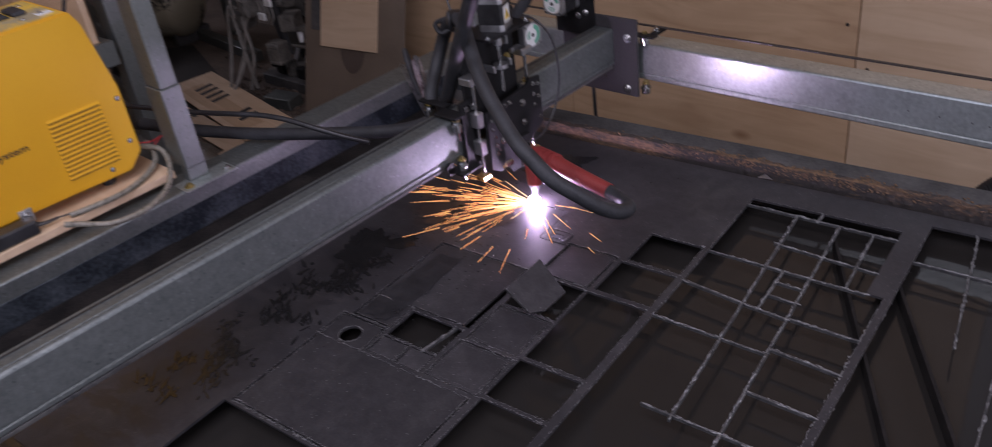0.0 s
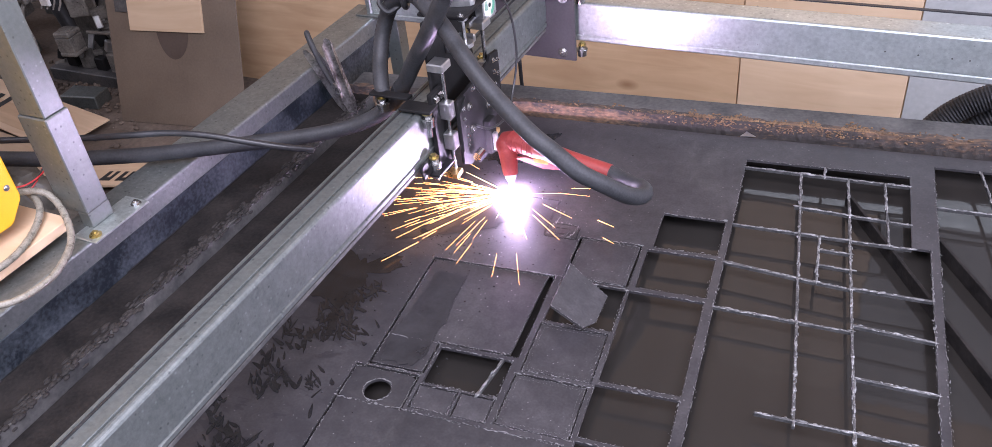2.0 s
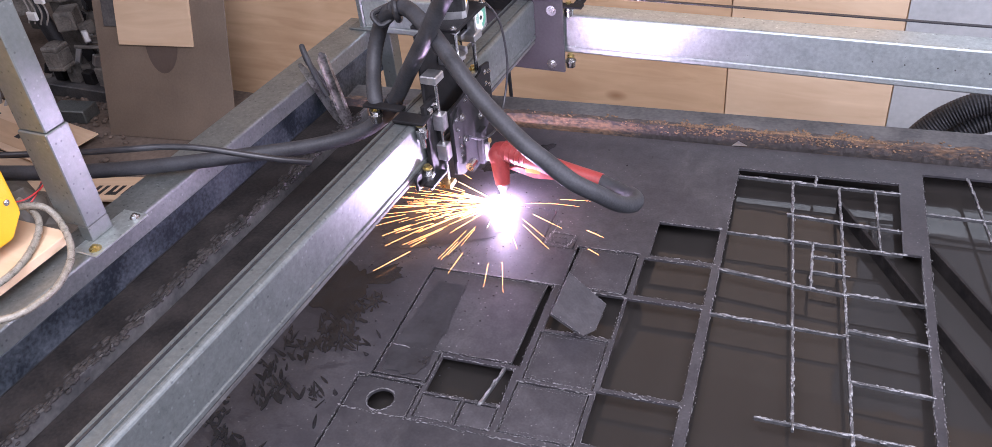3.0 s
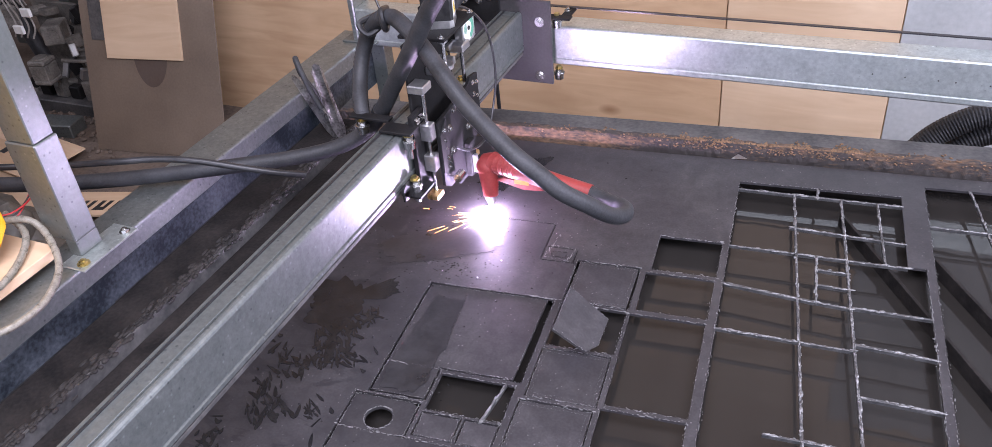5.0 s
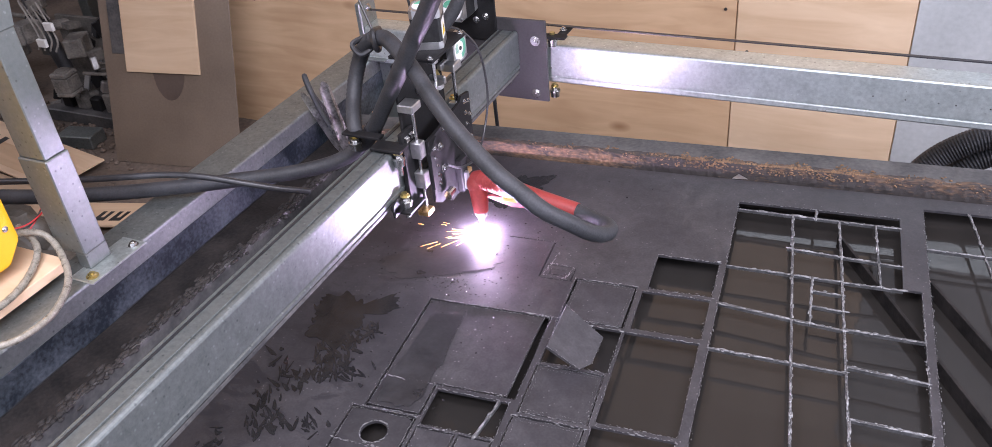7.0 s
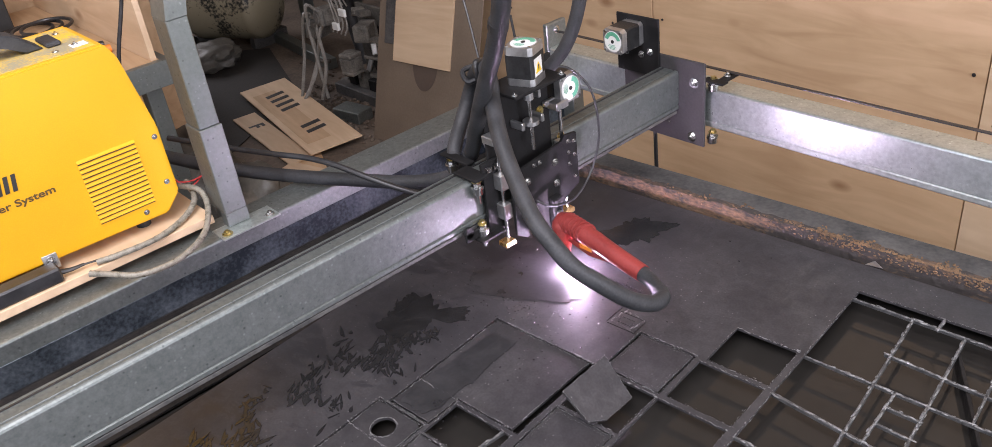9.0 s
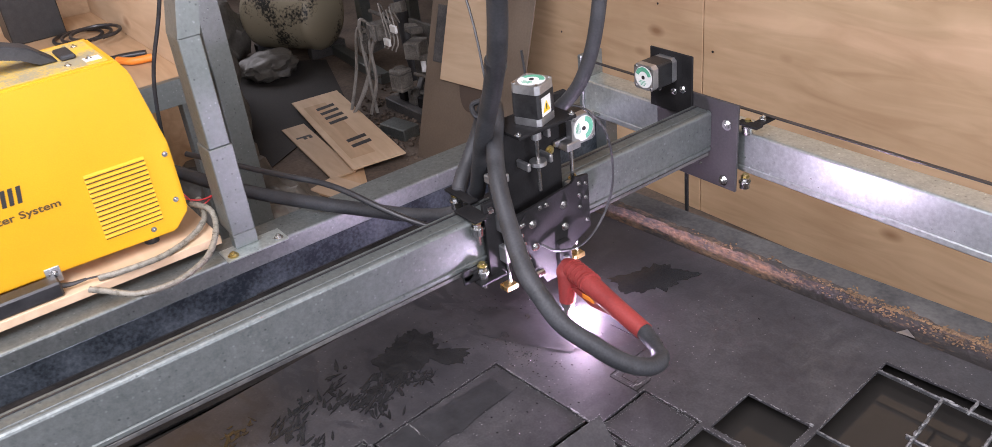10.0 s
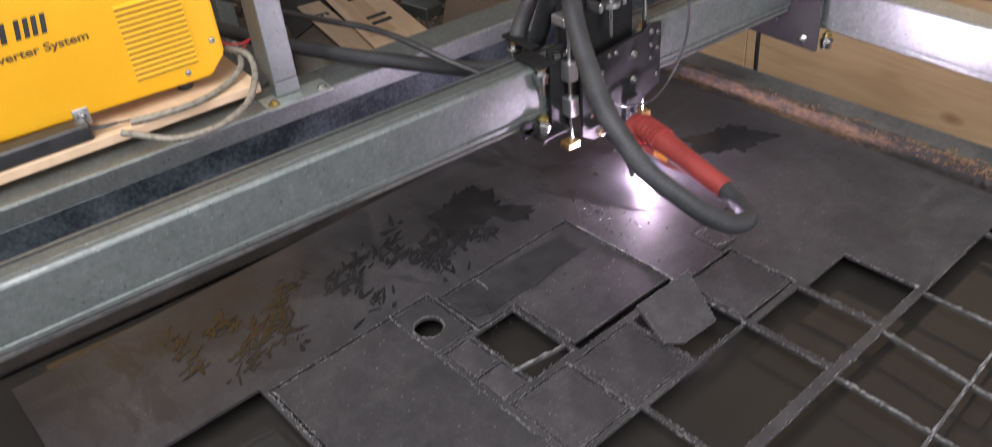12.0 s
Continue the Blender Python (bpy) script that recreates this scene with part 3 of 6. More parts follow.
def table():
    t = thing("cutting_table", "steel water tray of a cutting table with rusty edges", "cutting table", at=PLATE)
    # tray walls and lips; the table's own space is turned with the sheet
    bm = bmesh.new()
    box(bm, -1.50, 1.0, -0.6, 1.715, 0.56, 0.58)
    part("tray_bottom", bm, DIRTY, t)
    bm = bmesh.new()
    box(bm, -1.50, 1.0, 1.715, 1.722, 0.56, 0.722)
    bm2 = bm
    part("tray_wall", bm2, RUST, t, "rust-streaked inner tray wall")
    bm = bmesh.new()
    box(bm, -1.46, 1.0, 1.7225, 1.79, 0.715, 0.7225, 0.002)
    part("tray_lip", bm, DIRTY, t, "dark dusty tray lip")
    square = PLATE.inverted()
    bm = bmesh.new()
    box(bm, -1.552, -1.545, -0.7, 1.60, 0.58, 0.702)
    part("tray_wall", bm, DIRTY, t).matrix_basis = square
    bm = bmesh.new()
    box(bm, -1.5445, -1.40, -0.7, 1.58, 0.668, 0.674, 0.001)
    part("tray_ledge", bm, SOOT, t, "dark wet ledge inside the tray").matrix_basis = square
    bm = bmesh.new()
    box(bm, 1.0, 1.007, -0.6, 1.7145, 0.56, 0.72)
    part("tray_wall", bm, DIRTY, t)
    bm = bmesh.new()
    box(bm, -1.44, 1.0, -0.607, -0.6005, 0.56, 0.72)
    part("tray_wall", bm, DIRTY, t)
    for u, v in ((-1.55, -0.5), (0.9, -0.5), (-1.55, 1.6), (0.9, 1.6), (-0.3, -0.5), (-0.3, 1.6)):
        bm = bmesh.new()
        box(bm, u - 0.03, u + 0.03, v - 0.03, v + 0.03, 0.0, 0.56, 0.003)
        part("leg", bm, DIRTY, t)
    # crust of rust scale along the far wall
    rnd = random.Random(4)
    bm = bmesh.new()
    NU, rows = 900, []
    for i in range(NU + 1):
        u = -1.45 + 2.4 * i / NU
        col = []
        for k, z in enumerate((0.676, 0.688, 0.698, 0.707, 0.715, 0.7235, 0.7245)):
            d = 0.0035 * max(0, noise.noise(Vector((u * 16, z * 30, 1)))) + 0.0035 * noise.noise(Vector((u * 90, z * 140, 3))) + 0.001
            col.append(bm.verts.new((u, 1.7140 - (max(0.0006, d) if k < 6 else -0.012 - d), z + 0.004 * noise.noise(Vector((u * 25, 5, z * 10))))))
        rows.append(col)
    for a, b in zip(rows, rows[1:]):
        for k in range(6):
            bm.faces.new((a[k], b[k], b[k + 1], a[k + 1]))
    part("rust_crust", bm, RUST, t, "flaking orange rust crust")
    lumps = []
    for i in range(1100):
        u = rnd.choice((rnd.gauss(-0.47, 0.06), rnd.gauss(-0.33, 0.05), rnd.gauss(-0.60, 0.04), rnd.uniform(-1.0, 0.3), rnd.gauss(-0.45, 0.18)))
        k = max(0.0, noise.noise(Vector((u * 22, 7, 0))) + 0.25)
        v = 1.711 + abs(rnd.gauss(0, 0.003 + 0.022 * k))
        lumps.append(pose(u, v, 0.706 + rnd.random() * 0.017 if v < 1.7145 else 0.7245, 0, 0, rnd.uniform(0, 180)) @ Matrix.Diagonal((rnd.uniform(0.001, 0.0045), rnd.uniform(0.001, 0.003), rnd.uniform(0.0008, 0.0022), 1)))
    blobs("rust_scale", lumps, RUST_FLAKE, t, "loose orange rust flakes on the lip")
    lumps = []
    for i in range(900):
        v = rnd.uniform(-0.3, 1.65)
        lumps.append(square @ pose(-1.552 + rnd.gauss(0, 0.008), v - 0.10, 0.702) @ Matrix.Diagonal((rnd.uniform(0.002, 0.006), rnd.uniform(0.004, 0.014), rnd.uniform(0.0015, 0.0045), 1)))
    blobs("grit", lumps, GRIT, t, "rusty grit caked along the lip")
    bm = bmesh.new()
    box(bm, -1.6415, -1.5525, -0.7, 1.60, 0.694, 0.702, 0.002)
    part("tray_lip", bm, SOOT, t, "black dirt-caked tray lip").matrix_basis = square
    bm = bmesh.new()
    box(bm, -1.44, 0.9995, -0.6, 1.7145, 0.655, WATER_Z)
    w = tagged(solid("water", bm, WATER, "still dark water in the cutting tray", "water", kind="structure"), kind="structure")
    w.matrix_basis = PLATE


def sheet():
    us = sorted({-1.295, 0.60} | {a for o in OPENINGS for a in o[:2]})
    vs = sorted({0.345, 1.69} | {a for o in OPENINGS for a in o[2:]})
    solidc = {}
    for i in range(len(us) - 1):
        for j in range(len(vs) - 1):
            cu, cv = (us[i] + us[i + 1]) / 2, (vs[j] + vs[j + 1]) / 2
            solidc[i, j] = not any(a < cu < b and c < cv < d for a, b, c, d in OPENINGS)
    bm = bmesh.new()
    lo, hi = SHEET_Z - 0.005, SHEET_Z
    cache = {}

    def vert(i, j, z):
        k = (i, j, z)
        if k not in cache:
            cache[k] = bm.verts.new((us[i], vs[j], z))
        return cache[k]

    for (i, j), s in solidc.items():
        if not s:
            continue
        for z in (lo, hi):
            bm.faces.new([vert(i + a, j + b, z) for a, b in ((0, 0), (1, 0), (1, 1), (0, 1))])
        for di, dj, (a, b) in ((-1, 0, ((0, 0), (0, 1))), (1, 0, ((1, 0), (1, 1))), (0, -1, ((0, 0), (1, 0))), (0, 1, ((0, 1), (1, 1)))):
            if not solidc.get((i + di, j + dj), False):
                bm.faces.new([vert(i + a[0], j + a[1], lo), vert(i + b[0], j + b[1], lo), vert(i + b[0], j + b[1], hi), vert(i + a[0], j + a[1], hi)])
    sh = thing("steel_sheet", "large dark wet steel sheet cut into a grid of openings", "steel sheet", at=PLATE)
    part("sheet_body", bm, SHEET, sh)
    # thin webs left between the dropped-out parts
    webs = [
        (-0.495, 1.578, -0.192, 1.570, 0.006), (-0.392, 1.462, -0.192, 1.447, 0.006), (-0.495, 1.384, -0.192, 1.376, 0.005),
        (-0.343, 1.342, -0.287, 1.340, 0.006), (-0.343, 1.300, -0.286, 1.296, 0.006), (-0.343, 1.252, -0.284, 1.246, 0.006),
        (-0.495, 1.272, -0.343, 1.252, 0.009), (-0.284, 1.250, -0.162, 1.246, 0.007), (-0.495, 1.152, -0.280, 1.144, 0.006),
        (-0.280, 1.160, -0.162, 1.150, 0.008), (-0.274, 1.046, -0.162, 1.040, 0.008), (-0.407, 0.942, -0.162, 0.938, 0.006),
        (-0.388, 1.575, -0.352, 0.930, 0.007), (-0.301, 1.572, -0.268, 0.860, 0.007), (-0.343, 1.382, -0.341, 1.250, 0.006),
        (-0.345, 1.605, -0.345, 1.570, 0.005), (-0.236, 1.572, -0.228, 1.380, 0.006),
        (0.018, 1.648, 0.052, 0.98, 0.006), (-0.066, 1.648, -0.030, 1.30, 0.005), (-0.792, 0.950, -0.806, 0.872, 0.005), (-0.148, 1.512, 0.2, 1.500, 0.006),
    ]
    for a, b, c, d, w in webs:
        L = math.hypot(c - a, d - b)
        bm = bmesh.new()
        box(bm, -L / 2, L / 2, -w * 0.32, w * 0.32, -0.006, 0.001, 0.0006)
        ob = part("web", bm, SCALE, sh)
        ob.matrix_basis = pose((a + c) / 2, (b + d) / 2, SHEET_Z, 0, 0, math.degrees(math.atan2(d - b, c - a)))
    # beads of slag along the cuts
    rnd = random.Random(9)
    lines = [(a, b, c, d, 0.0042) for a, b, c, d, w in webs]
    for a, b, c, d in OPENINGS[3:19]:
        lines += [(a, c, b, c, 0.0013), (a, d, b, d, 0.0020), (a, c, a, d, 0.0012), (b, c, b, d, 0.0012)]
    for a, b, c, d in OPENINGS[20:]:
        lines.append((a, c, b, d, 0.0007))
    lines += [(-0.495, 1.605, -0.192, 1.605, 0.0015), (-0.162, 1.38, -0.162, 0.5, 0.002), (-0.148, 1.648, -0.148, 0.5, 0.0016), (-0.495, 1.6, -0.495, 0.6, 0.0016),
              (-0.820, 1.280, -0.776, 1.276, 0.002), (-0.812, 1.318, -0.770, 1.313, 0.002), (-0.820, 1.280, -0.808, 1.352, 0.002), (-0.776, 1.276, -0.768, 1.313, 0.002),
              (-1.0, 1.165, -0.74, 1.165, 0.002), (-1.022, 0.604, -0.70, 0.604, 0.0024)]
    lumps = []
    for a, b, c, d, r in lines:
        L = math.hypot(c - a, d - b)
        q = 0.0
        while q < L:
            q += rnd.uniform(0.001, 0.006)
            f = min(1, q / L)
            s = 0.5 * r * rnd.uniform(0.3, 1.0) * (1.0 + 0.8 * noise.noise(Vector((q * 30, a * 40, b * 40))))
            ang = math.degrees(math.atan2(d - b, c - a))
            lumps.append(pose(a + (c - a) * f + rnd.gauss(0, 0.0012), b + (d - b) * f + rnd.gauss(0, 0.0012), SHEET_Z + 0.0005, 0, 0, ang) @ Matrix.Diagonal((s * rnd.uniform(1.5, 5), s, s * rnd.uniform(0.5, 0.9), 1)))
    blobs("slag", lumps, SLAG, sh, "grey slag beads along the cuts")
    return sh


def burr(parent, outline, seed, r=0.0011, inset=0.0008):
    """A fine broken burr along the upper edge of a cut piece."""
    rnd = random.Random(seed)
    lumps = []
    for (a, b), (c, d) in zip(outline, outline[1:] + outline[:1]):
        L = math.hypot(c - a, d - b)
        ang = math.degrees(math.atan2(d - b, c - a))
        q = 0.0
        while q < L:
            q += rnd.uniform(0.0012, 0.0045)
            f = min(1, q / L)
            k = 0.55 + 0.6 * noise.noise(Vector((q * 45, a * 60 + seed, b * 60)))
            if k < 0.28:
                continue
            w = r * k * rnd.uniform(0.5, 1.0)
            lumps.append(pose(a + (c - a) * f + rnd.gauss(0, inset), b + (d - b) * f + rnd.gauss(0, inset), 0.0003, 0, 0, ang) @ Matrix.Diagonal((w * rnd.uniform(1.5, 4), w, w * 0.6, 1)))
    return blobs("burr", lumps, SLAG, parent, "fine grey burr along the cut edge")


def cut_piece(u0, u1, v0, v1, tilt=(0, 0, 0), drop=0.001, gap=0.003):
    bm = bmesh.new()
    w, h = (u1 - u0) / 2 - gap, (v1 - v0) / 2 - gap
    box(bm, -w, w, -h, h, -0.005, 0, 0.0006)
    ob = solid("cut_piece", bm, SHEET, "flat cut-out steel piece lying in its opening", "steel piece", "cut pieces in the sheet",
               at=PLATE @ pose((u0 + u1) / 2, (v0 + v1) / 2, SHEET_Z - drop, *tilt))
    burr(ob, [(-w, -h), (w, -h), (w, h), (-w, h)], int(1000 * (u0 + v0)))
    if w > 0.05:
        e = 0.006
        burr(ob, [(-w + e, -h + e), (w - e, -h + e), (w - e, h - e), (-w + e, h - e)], int(900 * (u1 + v1)), 0.0005)
    return ob


def pieces():
    cut_piece(-0.757, -0.640, 1.165, 1.283, (0.4, -0.5, -1.5), 0.0005, 0.005)
    cut_piece(-0.760, -0.645, 0.935, 1.046, (0.3, 0.4, 0), 0.001)
    cut_piece(-0.765, -0.648, 0.822, 0.928, (-0.3, 0.2, 0), 0.001)
    cut_piece(-0.902, -0.836, 0.819, 0.868, (0, 0.4, 0), 0.001)
    cut_piece(-0.833, -0.776, 0.819, 0.868, (0.4, 0, 0), 0.001)
    # the piece that stands tilted in its opening
    bm = bmesh.new()
    prism(bm, [(-0.003, 1.040), (0.000, 1.150), (0.080, 1.128), (0.077, 1.062), (0.060, 1.034)], -0.005, 0.0, "z")
    tip = solid("tilted_cut_piece", bm, SHEET, "grey cut-out steel piece tipped up in its opening", "steel piece", "cut pieces in the sheet",
          at=PLATE @ pose(-0.736, 0, 0.747, 0, 31, 0))
    burr(tip, [(-0.003, 1.040), (0.000, 1.150), (0.080, 1.128), (0.077, 1.062), (0.060, 1.034)], 5, 0.0009)
    # stepped large piece
    bm = bmesh.new()
    prism(bm, [(-0.999, 0.893), (-0.909, 0.893), (-0.909, 0.963), (-0.786, 0.963), (-0.782, 1.161), (-0.999, 1.161)], -0.005, 0.0, "z")
    step = solid("stepped_cut_piece", bm, SHEET, "large stepped cut-out steel piece, wet and dusty", "steel piece", "cut pieces in the sheet", at=PLATE @ pose(0, 0, SHEET_Z - 0.001))
    burr(step, [(-0.999, 0.893), (-0.909, 0.893), (-0.909, 0.963), (-0.786, 0.963), (-0.782, 1.161), (-0.999, 1.161)], 8)
    # plate with a round hole
    bm = bmesh.new()
    cu, cv, r, N = -0.963, 0.840, 0.0215, 32
    rect = [(-1.018, -0.912, 0.812, 0.880)]
    for z in (-0.005, 0.0):
        inner = [bm.verts.new((cu + r * math.cos(2 * math.pi * k / N), cv + r * math.sin(2 * math.pi * k / N), z)) for k in range(N)]
        outer = []
        for k in range(N):
            c, s = math.cos(2 * math.pi * k / N), math.sin(2 * math.pi * k / N)
            f = min((( -0.912 - cu) / c) if c > 1e-6 else 9, ((-1.018 - cu) / c) if c < -1e-6 else 9, ((0.880 - cv) / s) if s > 1e-6 else 9, ((0.812 - cv) / s) if s < -1e-6 else 9)
            outer.append(bm.verts.new((cu + f * c, cv + f * s, z)))
        for k in range(N):
            bm.faces.new((inner[k], inner[(k + 1) % N], outer[(k + 1) % N], outer[k]))
        if z == -0.005:
            low = inner
        else:
            for k in range(N):
                bm.faces.new((low[k], low[(k + 1) % N], inner[(k + 1) % N], inner[k]))
    box(bm, -1.018, -0.660, 0.610, 0.8118, -0.005, 0.0)
    ob = solid("drilled_plate", bm, SHEET, "cut-out steel plate with a round hole", "steel piece", "cut pieces in the sheet", at=PLATE @ pose(0, 0, SHEET_Z - 0.001))
    burr(ob, [(cu + (r + 0.001) * math.cos(2 * math.pi * k / N), cv + (r + 0.001) * math.sin(2 * math.pi * k / N)) for k in range(N)], 12, 0.0016, 0.0006)
    burr(ob, [(-1.018, 0.610), (-0.660, 0.610), (-0.660, 0.811), (-0.912, 0.812), (-0.912, 0.880), (-1.018, 0.880)], 14, 0.0012)
    # bars under the sheet
    for a, b, c, d in ((-0.30, 1.54, -0.02, 0.965), (-0.170, 1.478, 0.09, 0.955)):
        L = math.hypot(c - a, d - b)
        bm = bmesh.new()
        box(bm, -L / 2, L / 2, -0.003, 0.003, -0.05, 0.0, 0.0008)
        solid("support_slat", bm, SOOT, "dark steel support slat under the sheet", "support slat", "support slats", at=PLATE @ pose((a + c) / 2, (b + d) / 2, 0.693, 0, 0, math.degrees(math.atan2(d - b, c - a))))
    # white scrap on the far edge
    bm = bmesh.new()
    prism(bm, [(0, 0), (0.032, 0.003), (0.012, 0.016)], 0, 0.001, "z")
    solid("steel_scrap", bm, ALU, "small pale triangular metal scrap", "scrap", at=PLATE @ pose(-0.52, 1.690, 0.7012, 10, 0, 0))


def rough_outline(pts, rnd, amount, n=14):
    """A closed outline broken up into small lobes and fingers."""
    out = []
    seed = rnd.uniform(0, 50)
    c = sum((Vector((*p, 0)) for p in pts), Vector()) / len(pts)
    for k, p in enumerate(pts):
        a, b = Vector((*p, 0)), Vector((*pts[(k + 1) % len(pts)], 0))
        for i in range(n):
            q = a.lerp(b, i / n)
            w = noise.noise(q * 28 + Vector((seed, 0, 0))) + 0.7 * noise.noise(q * 75 + Vector((0, seed, 0))) + 0.45 * noise.noise(q * 190 + Vector((0, 0, seed)))
            q = q + (q - c).normalized() * amount * w
            out.append((q.x, q.y))
    return out


def puddles():
    rnd = random.Random(31)
    shapes = [
        ([(-1.183, 1.025), (-1.207, 1.105), (-1.167, 1.145), (-1.120, 1.120), (-1.076, 1.156), (-1.051, 1.125), (-1.095, 1.081), (-1.113, 1.002)], 0.020),
        ([(-1.146, 1.259), (-1.10, 1.300), (-1.03, 1.325), (-0.965, 1.335), (-0.905, 1.302), (-0.93, 1.268), (-0.979, 1.250), (-1.03, 1.225), (-1.073, 1.204), (-1.12, 1.225)], 0.013),
        ([(-1.027, 1.5), (-0.995, 1.57), (-0.968, 1.611), (-0.896, 1.628), (-0.914, 1.537), (-0.966, 1.478)], 0.018),
        ([(-0.990, 0.900), (-0.990, 1.00), (-0.980, 1.135), (-0.925, 1.125), (-0.918, 1.04), (-0.920, 0.97), (-0.918, 0.931), (-0.930, 0.900)], 0.008),
    ]
    for k, (pts, amount) in enumerate(shapes):
        bm = bmesh.new()
        prism(bm, rough_outline(pts, rnd, amount), 0.0003, 0.0007, "z")
        solid("puddle", bm, THIN_FILM if k in (1, 3) else FILM, "thin dark film of spilled water on the sheet", "puddle", "water puddles", kind="stuff", at=PLATE @ pose(0, 0, SHEET_Z))
    # streaky splashes along the beam
    bm = bmesh.new()
    k = 0
    while k < 420:
        v = 1.10 - 0.56 * rnd.random() ** 1.25
        mid = -1.160 + 0.10 * (v - 0.45)
        u = rnd.gauss(mid, 0.040)
        if u > -1.025 or u < -1.285 or noise.noise(Vector((u * 14, v * 14, 2))) < -0.02:
            continue
        k += 1
        L, w, a = rnd.uniform(0.003, 0.020) * rnd.uniform(0.5, 1.2), rnd.uniform(0.0010, 0.0038), radians(rnd.gauss(128, 26))
        ca, sa = math.cos(a), math.sin(a)
        ring = []
        for i in range(14):
            q = 2 * math.pi * i / 14
            f = 1 + 0.35 * noise.noise(Vector((math.cos(q) * 1.5 + k, math.sin(q) * 1.5, k * 0.7)))
            x, y = L * f * math.cos(q), w * f * math.sin(q) * (1 - 0.5 * math.cos(q))
            ring.append((u + ca * x - sa * y, v + sa * x + ca * y))
        prism(bm, ring, 0.0003 + 0.000001 * k, 0.0008 + 0.000002 * k, "z")
    solid("splash_marks", bm, FILM, "streaky dark water splashes beside the beam", "splashes", kind="stuff", at=PLATE @ pose(0, 0, SHEET_Z))
    # droplets scattered round the cut
    lumps = []
    for i in range(520):
        a, r = rnd.uniform(0, 6.283), abs(rnd.gauss(0, 0.22))
        u, v = -0.98 + r * math.cos(a), 1.22 + r * 0.9 * math.sin(a)
        if u < -1.28 or u > -0.66 or v > 1.67 or (u > -0.79 and v < 1.30):
            continue
        z = rnd.uniform(0.0006, 0.0021) * rnd.uniform(0.5, 1)
        lumps.append(PLATE @ pose(u, v, SHEET_Z) @ Matrix.Diagonal((z * rnd.uniform(0.8, 1.7), z, z * 0.45, 1)))
    blobs("droplets", lumps, FILM, None, "water droplets scattered over the steel sheet")
    tagged(bpy.data.objects["droplets"], "water droplets scattered over the steel sheet", "droplets", kind="stuff")


table()
sheet()
pieces()
puddles()


def channel(name, bm, along, a0, a1, b0, b1, z0, z1, lip=0.012, wall=0.003):
    """A lipped steel section running along one axis, with rounded corners and a groove near its foot."""
    h = z1 - z0
    r = 0.005
    out = [(b0 + r, z0), (b1 - r, z0), (b1, z0 + r), (b1, z0 + h * 0.13), (b1 - 0.0025, z0 + h * 0.15), (b1 - 0.0025, z0 + h * 0.165), (b1, z0 + h * 0.185), (b1, z1 - r), (b1 - r * 0.3, z1 - r * 0.3), (b1 - r, z1), (b0 + r, z1), (b0, z1 - r), (b0, z0 + r)]
    if along == "y":
        prism(bm, out, a0, a1, "y")
    else:
        prism(bm, [(-p, q) for p, q in out], a0, a1, "x")
    return bm


